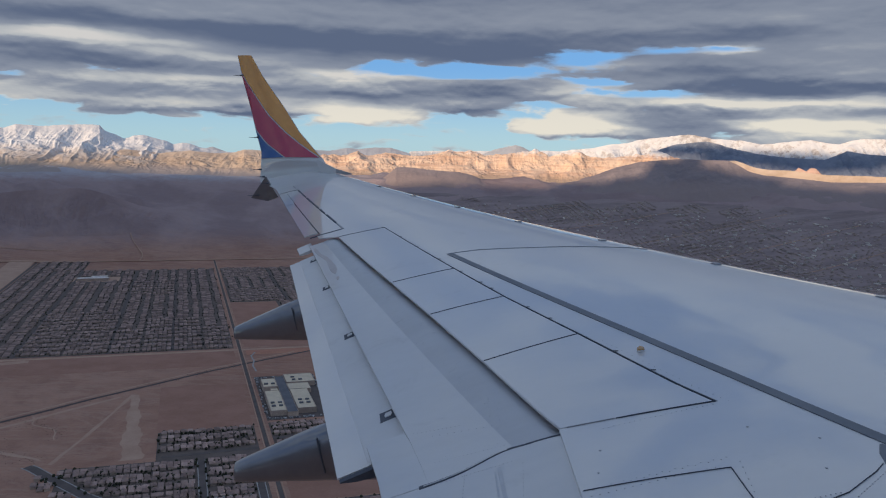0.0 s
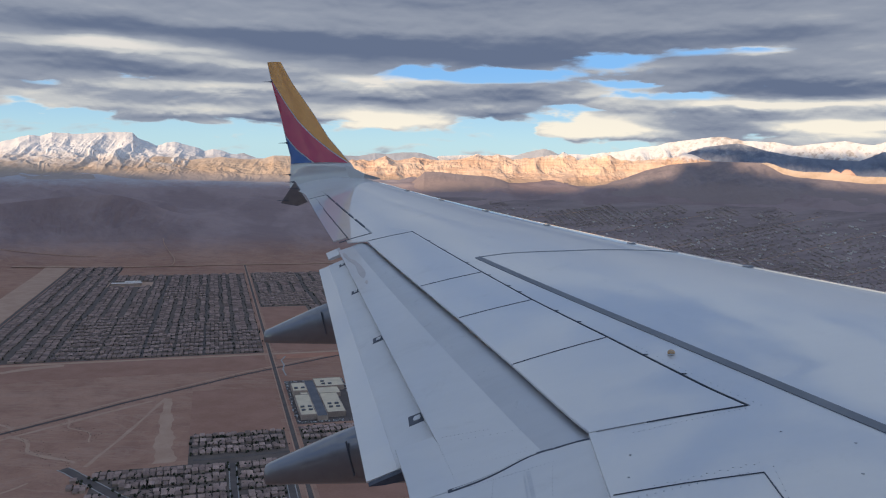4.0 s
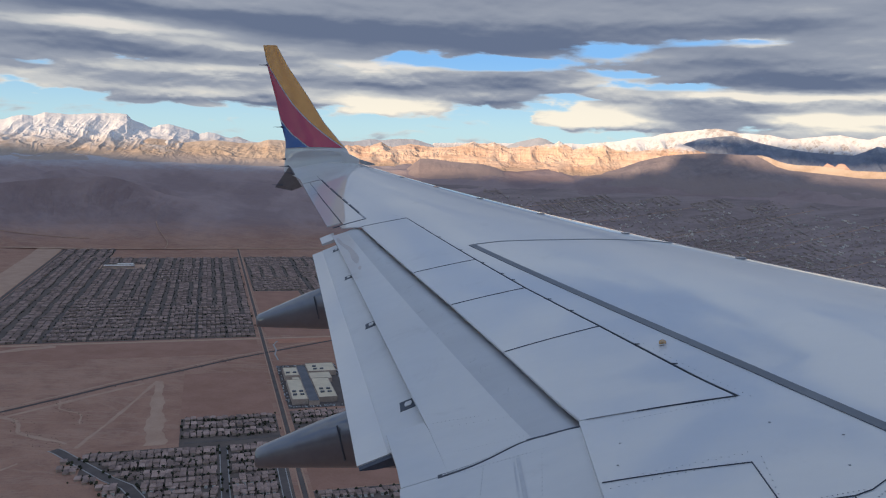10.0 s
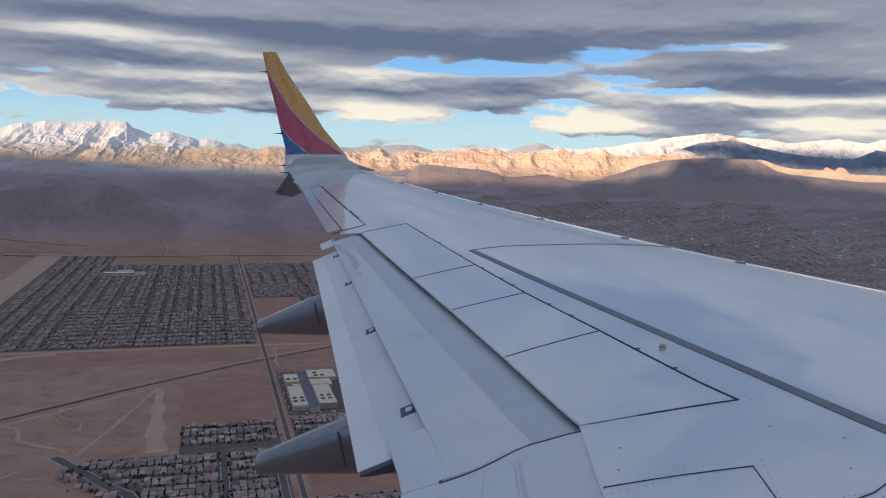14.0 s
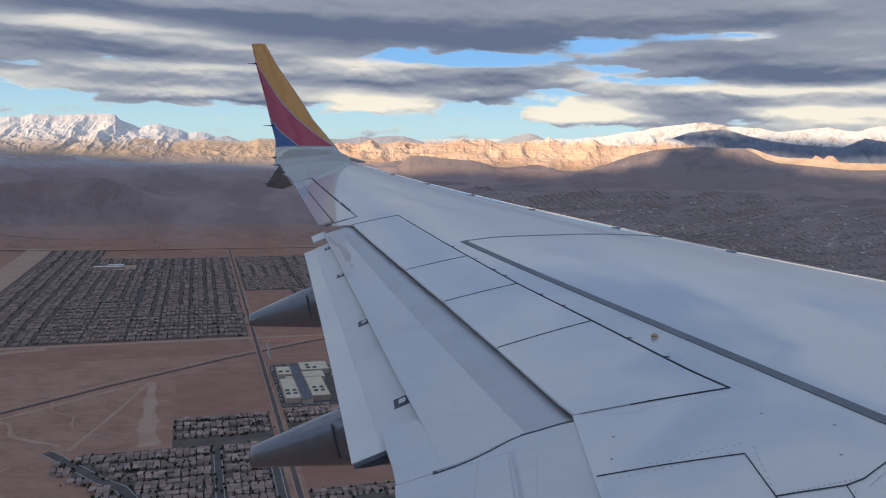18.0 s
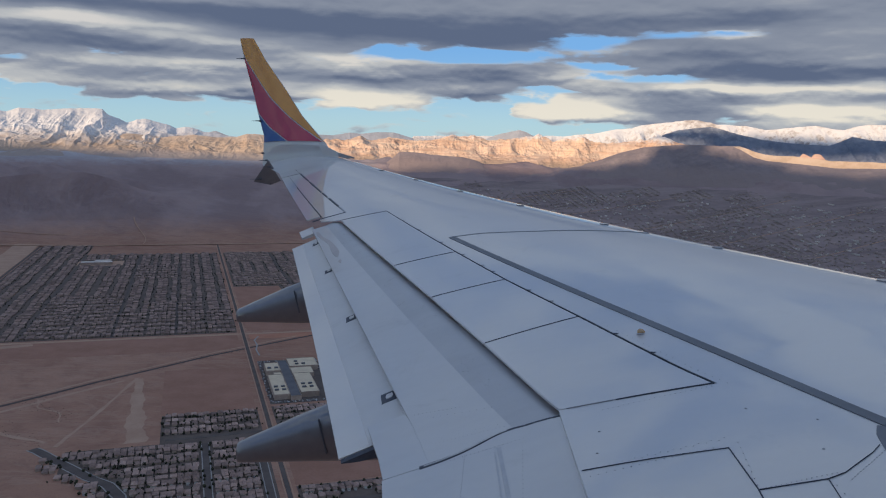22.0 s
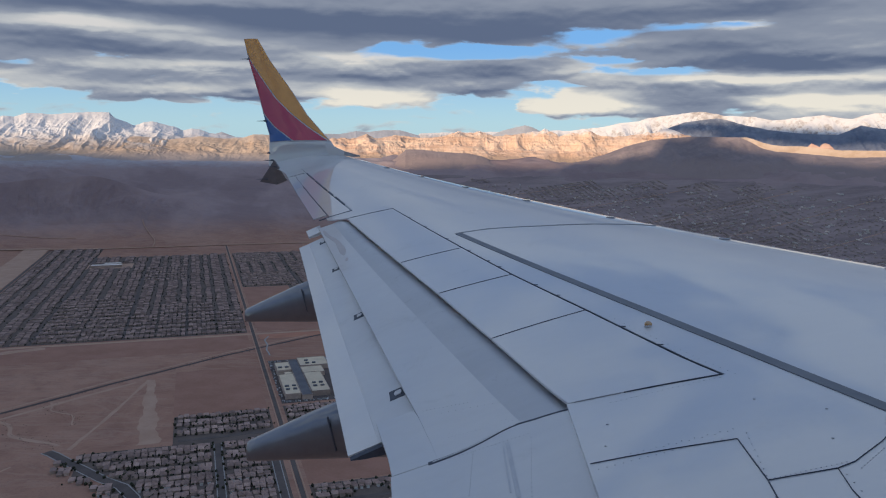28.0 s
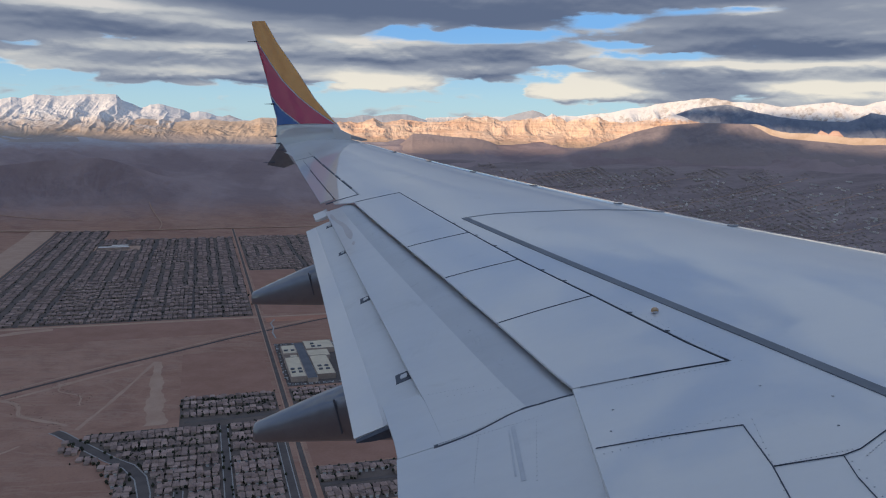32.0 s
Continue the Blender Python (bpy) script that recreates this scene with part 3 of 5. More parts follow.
for (ya, sa), (yb, sb), n in (((4.47, .64), (4.05, .675), 16), ((4.14, .555), (4.085, .27), 14), ((4.10, .60), (4.045, .25), 18), ((4.50, .60), (4.42, .36), 12), ((4.40, .52), (4.30, .22), 9),
                              ((3.86, .505), (3.42, .58), 14), ((3.80, .22), (3.27, .32), 15), ((3.865, .62), (3.84, .02), 30)):
    for k in range(n):
        y, s = ya + (yb - ya) * k / (n - 1), sa + (sb - sa) * k / (n - 1)
        bmesh.ops.create_cone(bm, cap_ends=True, segments=6, radius1=.0019, radius2=.0019, depth=.003, matrix=Matrix.Translation(flap(y, s, .05, .32, .0135)))
tagged(part("flap_fasteners", bm, seal_soft, airliner, "small flap fastener heads"), kind="stuff")


# painted reflection, two faint streaks on the inboard flap; grime specks on flap nose
for y0, y1, s0, s1, w in ((3.83, 3.30, .335, .372, .010), (3.80, 3.36, .36, .398, .004)):
    slab("reflection_streak", [[flap(y0 + (y1 - y0) * t, s0 + (s1 - s0) * t + w * d, .05, .32, .0145) for d in (-1, 0, 1)] for t in lin(0, 1, 8)], (.002,) * 3, grime, airliner, "faint grey streak painted for a reflection")
bm = bmesh.new()
speck = random.Random(4)
for k in range(60):
    y = speck.choice((speck.gauss(4.55, .22), speck.gauss(5.0, .15), speck.uniform(4.1, 7.5)))
    t = min(.95, max(.2, speck.gauss(.62, .16)))
    p = outer(y, crease(y) * t, .05, .32, .0235 - .010 * max(0, t - .4) / .6)
    r = speck.uniform(.0006, .0018)
    bmesh.ops.create_cone(bm, cap_ends=True, segments=6, radius1=1, radius2=1, depth=1, matrix=Matrix.Translation(p) @ Matrix.Rotation(speck.uniform(0, 3), 4, "Z") @ Matrix.Diagonal((r * speck.uniform(1.5, 5), r, .003, 1)))
tagged(part("grime_specks", bm, grime, airliner, "small dark grime specks"), kind="stuff")


# ---- flap track fairings ----
def fairing(y, tip_x, tip_lo, tip_hi, end_x, end_lo, end_hi, reach):
    rows = []
    for k, s in enumerate((0, .015, .05, .2, .45, .75, 1.0, 1.6, 2.6, reach)):
        x = tip_x + (end_x - tip_x) * s
        hi = tip_hi + (end_hi - tip_hi) * min(s, .96)
        lo = tip_lo + (end_lo - tip_lo) * min(s, 1.06)
        w = (.085 + .06 * min(1, s)) * (.55 if k == 0 else .85 if k == 1 else 1)
        if k == 0:
            hi, lo = hi - .012, lo + .012
        mid, hh = (hi + lo) / 2, (hi - lo) / 2
        ring = []
        for j in range(20):
            a = 2 * math.pi * j / 20
            ca, sa = math.cos(a), math.sin(a)
            e = 1.0 if sa > 0 else .55
            ring.append(Vector((x, y + w * math.copysign(abs(ca) ** e, ca), mid + hh * math.copysign(abs(sa) ** .95, sa))))
        rows.append(ring + [ring[0].copy()])
    bm = sheet_mesh(rows)
    bmesh.ops.remove_doubles(bm, verts=bm.verts, dist=1e-4)
    bmesh.ops.holes_fill(bm, edges=bm.edges)
    ob = part("flap_track_fairing", bm, paint_fairing, airliner, "dark grey canoe-shaped flap track fairing")
    soften(ob, 50)
    bm = bmesh.new()
    rows = [[Vector((end_x - .05 + .025 * t + dx_, y - .150, (end_hi * .8 + end_lo * .2) - .24 * (t + 1) / 2)) for dx_ in (0, .009)] for t in lin(-1, 1, 8)]
    part("fairing_slot", sheet_mesh(rows, [[q + Vector((0, .02, 0)) for q in r] for r in rows]), seal, ob)
    return ob


fairing(8.4, -2.045, -1.72, -1.59, -1.33, -1.74, -1.27, 3.4)
fairing(5.27, -1.315, -2.06, -1.93, -.66, -2.05, -1.64, 3.4)

# ---- winglet ----
# height, leading and trailing x, outboard y
WL = [(-.10, -.95, -2.58, 14.20), (-.109, -1.16, -2.72, 14.6), (-.06, -1.38, -2.92, 14.95), (-.02, -1.52, -3.08, 15.2), (.012, -1.72, -3.15, 15.39), (.37, -1.94, -3.13, 15.46),
      (.51, -2.07, -3.14, 15.52), (.89, -2.40, -3.26, 15.68), (1.38, -2.72, -3.40, 15.88), (2.03, -3.18, -3.60, 16.1), (2.455, -3.42, -3.70, 16.22)]


def tip_point(z, f, side=0.0):
    zs = [r[0] for r in WL]
    a, b, y = (float(np.interp(z, zs, [r[k] for r in WL])) for k in (1, 2, 3))
    w = .055 * (a - b) * 4 * max(0, f * (1 - f)) ** .8 * side
    return Vector((a + (b - a) * f, y + w * .97, z + w * -.25))


zs = [.354] + [.37 + 2.085 * i / 40 for i in range(41)]
fs = [0, .01, .03, .08, .16, .28, .4, .55, .7, .85, 1]
winglet = part("winglet", sheet_mesh([[tip_point(z, f, -1) for f in fs] for z in zs], [[tip_point(z, f, 1) for f in fs] for z in zs]), paint_line, airliner, "swept blended winglet with orange, crimson and blue bands")
soften(winglet)


def tip_low(v, f, side):
    """Blend from the wing's last section round into the winglet."""
    k = v * 4
    i = min(3, int(k))
    r = [r[:] for r in WL[1:6]]
    a = [r[i][n] + (r[i + 1][n] - r[i][n]) * (k - i) for n in range(4)]
    c = a[1] - a[2]
    w = max(0.0, min(1.0, (1 - v) / .24))
    w = w * w * (3 - 2 * w)                       # flat like the wing, then a tight bend upwards
    base = wing(14.4, f)
    q = Vector((a[1] - c * f, a[3], a[0] + c * (section(f) - (f - .3) * INCID) * w))
    if v == 0:
        q = base
    thick = .055 * c * 4 * max(0, f * (1 - f)) ** .8 * side
    return q + Vector((0, -(1 - w), w)).normalized() * thick * (1 - w)


rows_t = [[tip_low(v, f, 1) for f in fs] for v in lin(0, 1, 25)]
rows_b = [[q + Vector((0, .10 * v + .0, -.09 * (1 - v))) * (4 * f * (1 - f)) - Vector((0, -.004, .004)) for q, f in zip(r, fs)] for r, v in zip(rows_t, lin(0, 1, 25))]
root = part("winglet_root", sheet_mesh(rows_t, rows_b), paint_white, airliner, "white blended winglet root")
soften(root, 50)

Z1, B1 = [.36, .61, .89, 1.24, 1.76, 2.14, 2.455], [.02, .18, .34, .56, .77, .985, 1.0]
Z2, B2 = [.36, .65, .94, 1.1], [.60, .84, .99, 1.0]


def band(name, lo, hi, mat_, label, z_top=2.455):
    for side in (-1, 1):
        rows = []
        for i in range(41):
            z = .372 + (z_top - .372) * i / 40
            a, b = lo(z), max(lo(z) + .001, hi(z))
            rows.append([tip_point(z, a + (b - a) * j / 8, side) + Vector((0, side * .007, 0)) for j in range(9)])
        low = [[q - Vector((0, side * .003, 0)) for q in r] for r in rows]
        ob = part(name, sheet_mesh(rows, low), mat_, winglet, label)
        soften(ob)


f1 = lambda z: float(np.interp(z, Z1, B1))
f2 = lambda z: float(np.interp(z, Z2, B2))
band("orange_band", lambda z: .015, lambda z: max(.02, f1(z) - .02), paint_orange, "golden orange band")
band("crimson_band", lambda z: min(.99, f1(z) + .02), lambda z: min(.99, f2(z) - .015), paint_red, "crimson band", 2.10)
band("blue_band", lambda z: min(.985, f2(z) + .015), lambda z: .99, paint_blue, "royal blue band", .93)
# fillet where the winglet's leading edge meets the wing, white with a dark pointed front
for name, fv, mat_, label in (("winglet_fillet", [(-2.03, .34), (-1.88, .275), (-1.66, .165), (-1.66, .075), (-1.80, .07), (-1.96, .09)], paint_white, "white fillet at the foot of the winglet"),
                              ("winglet_fillet_tip", [(-1.655, .162), (-1.50, .115), (-1.37, .075), (-1.36, .052), (-1.48, .045), (-1.655, .078)], seal_soft, "dark pointed fillet tip")):
    n = len(fv)
    solid(name, [(x, 15.22, z) for x, z in fv] + [(x, 15.30, z) for x, z in fv],
          [tuple(range(n)), tuple(range(2 * n - 1, n - 1, -1))] + [(i, i + n, (i + 1) % n + n, (i + 1) % n) for i in range(n)], mat_, airliner, label)
# lower strake, coloured dark grey for the shade on its underside
sv = [(-2.95, 14.9, .02), (-3.24, 14.95, -.38), (-2.93, 14.95, -.44), (-2.72, 14.9, -.36)]
n = len(sv)
solid("lower_strake", [(x, y, z) for x, y, z in sv] + [(x + .01, y + .05, z) for x, y, z in sv],
      [tuple(range(n)), tuple(range(2 * n - 1, n - 1, -1))] + [(i, i + n, (i + 1) % n + n, (i + 1) % n) for i in range(n)], paint_fairing, airliner, "lower winglet strake, dark grey for its shaded underside")
# static wicks
for x, y, z, l in ((-3.60, 16.1, 2.05, .17), (-3.22, 15.6, .79, .17), (-3.10, 15.2, .16, .14), (-2.98, 14.9, .02, .16), (-2.86, 14.6, -.10, .15), (-3.1, 14.9, -.33, .2)):
    bm = bmesh.new()
    bmesh.ops.create_cone(bm, cap_ends=True, segments=6, radius1=.012, radius2=.003, depth=l, matrix=Matrix.Translation((x - l / 2, y, z)) @ Matrix.Rotation(radians(-90), 4, "Y"))
    bmesh.ops.create_cone(bm, cap_ends=True, segments=8, radius1=.018, radius2=.015, depth=.05, matrix=Matrix.Translation((x, y, z)) @ Matrix.Rotation(radians(-90), 4, "Y"))
    part("static_wick", bm, seal, airliner, "thin black static wick")


# ---- numpy noise for the terrain ----
rng = np.random.default_rng(7)
LAT = rng.random((512, 512))


def value(x, y):
    xi, yi = np.floor(x).astype(int), np.floor(y).astype(int)
    fx, fy = x - xi, y - yi
    fx, fy = fx * fx * (3 - 2 * fx), fy * fy * (3 - 2 * fy)
    g = lambda i, j: LAT[i % 512, j % 512]
    return (g(xi, yi) * (1 - fx) + g(xi + 1, yi) * fx) * (1 - fy) + (g(xi, yi + 1) * (1 - fx) + g(xi + 1, yi + 1) * fx) * fy


def fbm(x, y, octaves=5, ridged=False):
    s, a, tot = 0.0, 0.5, 0.0
    for k in range(octaves):
        v = value(x * 2 ** k + 17.3 * k, y * 2 ** k + 5.1 * k)
        s = s + a * (1 - abs(2 * v - 1) if ridged else v)
        tot += a
        a *= 0.5
    return s / tot


GROUND = -400.0


def ground_z(d):
    """Height of the valley floor: flat, then fans that rise to the mountains."""
    return np.interp(d, [0, 3000, 3150, 4050, 4300, 4900], [GROUND, GROUND, GROUND + 16, GROUND + 268, GROUND + 296, GROUND + 318])


def grid_mesh(name, X, Y, Z, mat_, smooth=True, wrap=False):
    nr, nc = X.shape
    v = np.stack([X, Y, Z], -1).reshape(-1, 3)
    i, j = np.meshgrid(np.arange(nr - 1), np.arange(nc - 1), indexing="ij")
    a = (i * nc + j).ravel()
    f = np.stack([a, a + 1, a + nc + 1, a + nc], -1)
    me = bpy.data.meshes.new(name)
    me.from_pydata(v.tolist(), [], f.tolist())
    me.materials.append(mat_)
    if smooth:
        me.polygons.foreach_set("use_smooth", [True] * len(me.polygons))
    return new(name, me)


def desert_material():
    mt = bpy.data.materials.new("desert_soil")
    mt.use_nodes = True
    t = mt.node_tree
    t.nodes.clear()
    N = Nodes(t)
    pos = N.add("ShaderNodeNewGeometry").outputs["Position"]
    big = N.noise(pos, .0035, 6, .6, .4)
    mid = N.noise(pos, .02, 6, .65, .6)
    fine = N.noise(pos, .25, 4, .7)
    mp = N.add("ShaderNodeMapping", Vector=pos, Scale=(.0022, .011, .01), Rotation=(0, 0, .35))
    wash = N.noise(mp.outputs[0], 1.0, 8, .62, 2.2)
    vein = N.m("ABSOLUTE", N.m("SUBTRACT", wash, .5))
    c = N.mix(N.step(big, .3, .7), (.35, .195, .142), (.445, .265, .195))
    c = N.mix(N.m("MULTIPLY", N.step(mid, .4, .75), .7), c, (.28, .15, .112))
    c = N.mix(N.m("MULTIPLY", N.step(vein, .04, .0), .40), c, (.47, .315, .24))
    c = N.mix(N.m("MULTIPLY", N.step(fine, .52, .72), .45), c, (.21, .125, .098))
    p3 = N.add("ShaderNodeSeparateXYZ", Vector=pos)
    fan_haze = N.step(N.m("ADD", p3.outputs[2], N.m("MULTIPLY", mid, 40.0)), -385.0, -290.0)   # distance haze put into the colour of the gravel fans, blue-grey
    c = N.mix(N.m("MULTIPLY", fan_haze, .75), c, N.mix(N.step(big, .38, .62), (.275, .232, .252), (.37, .31, .325)))
    dust = N.m("MULTIPLY", N.step(N.m("ADD", p3.outputs[2], N.m("MULTIPLY", mid, 60.0)), -135.0, -75.0), N.step(p3.outputs[0], 100.0, -900.0))
    c = N.mix(N.m("MULTIPLY", dust, .7), c, (.56, .57, .61))                                  # thin snow high on the southern fans
    s = N.add("ShaderNodeBsdfPrincipled", Base_Color=c, Roughness=.95)
    s.inputs["Specular IOR Level"].default_value = .1
    bp = N.add("ShaderNodeBump", Height=mid, Strength=.6, Distance=6.0)
    t.links.new(bp.outputs[0], s.inputs["Normal"])
    t.links.new(s.outputs[0], t.nodes.new("ShaderNodeOutputMaterial").inputs[0])
    return mt


def rock_material(name, rock_a, rock_b, snow_lo, snow_hi, band=0.0, cover=1.0, fan=(.17, .145, .155), slope=(.28, .62)):
    """Mountain rock with strata and snow that lies high and on gentle slopes."""
    mt = bpy.data.materials.new(name)
    mt.use_nodes = True
    t = mt.node_tree
    t.nodes.clear()
    N = Nodes(t)
    geo = N.add("ShaderNodeNewGeometry")
    pos, nor = geo.outputs["Position"], geo.outputs["Normal"]
    p3 = N.add("ShaderNodeSeparateXYZ", Vector=pos)
    n3 = N.add("ShaderNodeSeparateXYZ", Vector=nor)
    big = N.noise(pos, .006, 6, .6)
    mid = N.noise(pos, .03, 6, .65)
    f = N.m("ADD", N.m("MULTIPLY", big, .6), N.m("MULTIPLY", mid, .4))
    c = N.mix(N.step(f, .38, .62), rock_a, rock_b)
    if band:
        lay = N.noise(N.vec(N.m("MULTIPLY", p3.outputs[0], .002), N.m("MULTIPLY", p3.outputs[1], .002), N.m("MULTIPLY", p3.outputs[2], .11)), 1.0, 5, .6)
        c = N.mix(N.m("MULTIPLY", N.step(lay, .42, .58), band), c, tuple(min(1, v * 1.55) for v in rock_b))
    h = N.m("ADD", p3.outputs[2], N.m("MULTIPLY", N.m("SUBTRACT", mid, .5), 90.0))
    sn = N.m("MULTIPLY", N.step(h, snow_lo, snow_hi), N.step(N.m("ADD", n3.outputs[2], N.m("MULTIPLY", N.m("SUBTRACT", mid, .5), .7)), *slope))
    c = N.mix(N.m("MULTIPLY", sn, cover), c, (.82, .82, .82))
    low = N.step(N.m("ADD", p3.outputs[2], N.m("MULTIPLY", big, 60.0)), -40.0, -85.0)      # gravel fan at the foot, greyed in some rocks to imitate shade
    c = N.mix(N.m("MULTIPLY", low, .85), c, fan)
    s = N.add("ShaderNodeBsdfPrincipled", Base_Color=c, Roughness=.92)
    s.inputs["Specular IOR Level"].default_value = .1
    bp = N.add("ShaderNodeBump", Height=mid, Strength=.3, Distance=5.0)
    t.links.new(bp.outputs[0], s.inputs["Normal"])
    t.links.new(s.outputs[0], t.nodes.new("ShaderNodeOutputMaterial").inputs[0])
    return mt


soil = desert_material()

# ---- ground: one sheet, flat below and rising in fans towards the mountains ----
ang = np.concatenate([np.radians(np.linspace(-38, 38, 381)), np.radians(np.linspace(40, 320, 71)), [np.radians(322)]])
rad = np.concatenate([np.linspace(0, 600, 5), np.linspace(650, 3000, 60), np.linspace(3025, 4890, 110)])
R_, A_ = np.meshgrid(rad, ang, indexing="ij")
GX, GY = R_ * np.sin(A_), R_ * np.cos(A_)
GZ = ground_z(R_)
far = np.clip((R_ - 3150) / 600, 0, 1)
far = far * (1 - .97 * np.clip(np.degrees(A_) / 3, 0, 1) * np.clip((3950 - R_) / 150, 0, 1) * (A_ < 1))   # level plain under the suburb
hills = fbm(GX / 420 + 3, GY / 260 + 9, 5, True)
GZ = GZ + far * (np.clip(hills - .62, 0, 1) * 60) + far * 8 * (fbm(GX / 90, GY / 60, 4) - .5)


def mound(cx, cy, rx, ry, h, p=2.0):
    q = ((GX - cx) / rx) ** 2 + ((GY - cy) / ry) ** 2 + .5 * (fbm(GX / 120 + 31, GY / 120, 5) - .5)
    return h * np.clip(1 - q, 0, 1) ** (1 / p)


GZ = GZ + mound(-1480, 3430, 270, 110, 26, 2.5) + mound(-1950, 3300, 380, 140, 14) + mound(-860, 3620, 230, 80, 12)
tagged(grid_mesh("ground", GX, GY, GZ, soil), "reddish-brown desert valley floor with dry washes", "desert ground", kind="structure")


# ---- mountains ----
def ridge(name, pts, dist, depth, rock, rough=1.0, cliff=1.0, label="", cell=5.0, seed=0.0, spurs=190.0, mesa=0.0, jag=.6, crumb=.55, category="mountain"):
    """A range whose skyline stands at the given bearings and elevations (degrees)."""
    b = np.array([p[0] for p in pts])
    e = np.array([p[1] for p in pts])
    na = int((b[-1] - b[0]) / 180 * math.pi * dist / cell) + 2
    bear = np.linspace(b[0], b[-1], na)
    crest = np.interp(bear, b, e) + jag * .10 * (fbm(bear * 2.2 + seed, bear * 0 + 2.5, 3) - .5)
    s = np.concatenate([np.linspace(0, 1, 80), np.linspace(1.06, 1.6, 8)])
    S, B = np.meshgrid(s, bear, indexing="ij")
    span = max(3, int(1.6 / 180 * math.pi * dist / cell))
    soft = np.convolve(np.pad(crest, span, mode="edge"), np.hanning(2 * span + 1) / np.hanning(2 * span + 1).sum(), mode="valid")
    top = np.clip((S - .5) / .5, 0, 1)
    C = soft[None] + (crest - soft)[None] * top * top * (3 - 2 * top)     # the skyline's notches die out down the slope
    edge = np.clip(np.minimum(B - b[0], b[-1] - B) / 1.2, 0, 1)
    D = dist - depth + depth * S
    PX, PY = D * np.sin(np.radians(B)), D * np.cos(np.radians(B))
    T = np.clip(S, 0, 1)
    wob = 90 * (fbm(PX / 420 + seed, PY / 260, 3) - .5)
    gul = 1 - abs(2 * value((PX + wob) / spurs + seed, PY / (spurs * 6) + seed) - 1)
    gul2 = 1 - abs(2 * value((PX + 1.6 * wob) / (spurs * .36) + seed + 40, PY / (spurs * 1.6) + seed) - 1)
    gul3 = 1 - abs(2 * value((PX + 2 * wob) / (spurs * .13) + seed + 80, PY / (spurs * .5) + seed) - 1)
    head = .22 + .42 * fbm(PX / 330 + seed, PY / 1500 + 4, 2) + .22 * gul2
    rise = (1 - mesa) * T ** cliff + mesa * (.34 * T + .66 / (1 + np.exp(-(T - head) * 15)))
    cut = 1 - (1 - .5 * mesa) * T ** 3
    crag = fbm((PX + wob) / (spurs * .55) + seed, PY / (spurs * .55) + seed * 2, 6, True)
    rise = rise * (1 - rough * cut * (.34 * (1 - gul) + (.20 + .12 * (mesa > 0)) * (1 - gul2) + .08 * (mesa == 0) * (1 - gul3) + (crumb + .35 * (mesa > 0)) * np.clip(.8 - crag, 0, 1)))
    back = np.clip((S - 1) / .6, 0, 1)
    zf = ground_z(D) - 6
    zc = dist * np.tan(np.radians(C))
    Z = zf + (zc - zf) * rise * edge * (1 - .9 * back)
    X, Y = D * np.sin(np.radians(B)), D * np.cos(np.radians(B))
    ob = grid_mesh(name, X, Y, Z, rock, smooth=False)
    return tagged(ob, label, category, kind="structure")


rock_tan = rock_material("tan_snowy_rock", (.44, .35, .285), (.58, .48, .40), -75, 25, fan=(.44, .36, .29), slope=(.36, .66), cover=.92)
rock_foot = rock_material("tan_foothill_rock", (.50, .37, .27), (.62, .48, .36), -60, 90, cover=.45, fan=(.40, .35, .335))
rock_red = rock_material("orange_sandstone", (.62, .40, .28), (.77, .55, .41), 20, 58, band=.25, cover=.85, fan=(.52, .37, .26))
rock_snow = rock_material("snow_covered_rock", (.36, .33, .32), (.48, .43, .40), -40, 60, slope=(.37, .70), cover=.9)
# bluish grey that puts distance haze into the rock's colour
rock_haze = rock_material("haze_grey_limestone", (.33, .36, .42), (.41, .44, .50), 70, 160, cover=.7, slope=(.35, .8))
# colour carries the hills' shade, with a blue tint for haze
rock_shade = rock_material("shade_toned_desert_rock", (.25, .215, .225), (.335, .28, .28), 400, 500, fan=(.33, .265, .255))
rock_butte = rock_material("red_sandstone", (.50, .31, .25), (.60, .42, .34), 400, 500, band=.2, fan=(.55, .40, .31))
# dark blue stands in for the shade on the massif
rock_massif = rock_material("shade_blue_limestone", (.17, .205, .28), (.25, .285, .36), 40, 150, cover=.55, slope=(.45, .85), fan=(.23, .24, .28))

ridge("mountain_snow_south", [(-40, .3), (-36, .6), (-33, .3), (-30.2, .44), (-29.3, .72), (-28.1, 1.11), (-27.5, 1.03), (-26.8, 1.31), (-25.5, 1.23), (-24.5, 1.34), (-22.6, 1.46), (-21.9, 1.42), (-21.6, 1.12), (-20.9, .86), (-20.4, .6), (-19.8, .83), (-19.2, .89), (-18.6, .76), (-17.9, .59), (-17.3, .36), (-16.7, .48), (-16.2, .42), (-15.6, .21), (-14.7, .05), (-13.3, -.1), (-11.5, -.3), (-9, -.7)],
      4750, 560, rock_tan, .8, .85, "tan mountain range with snow-covered summits", seed=1.0, jag=1.0, spurs=165, cell=4.0, crumb=.32)
ridge("mountain_foothills", [(-36, -.5), (-33, -.6), (-29, -.55), (-26.5, -.35), (-24.5, -.5), (-22.5, -.25), (-20, -.1), (-18.2, -.3), (-16.2, -.05), (-14.6, -.2), (-13.3, -.12), (-12.6, .12), (-11.9, .13), (-10.4, .02), (-8.6, .08), (-7.0, -.3), (-5, -.9)],
      4500, 400, rock_foot, .9, .9, "sunlit tan foothills dusted with snow", seed=7.0, spurs=150, jag=.5)
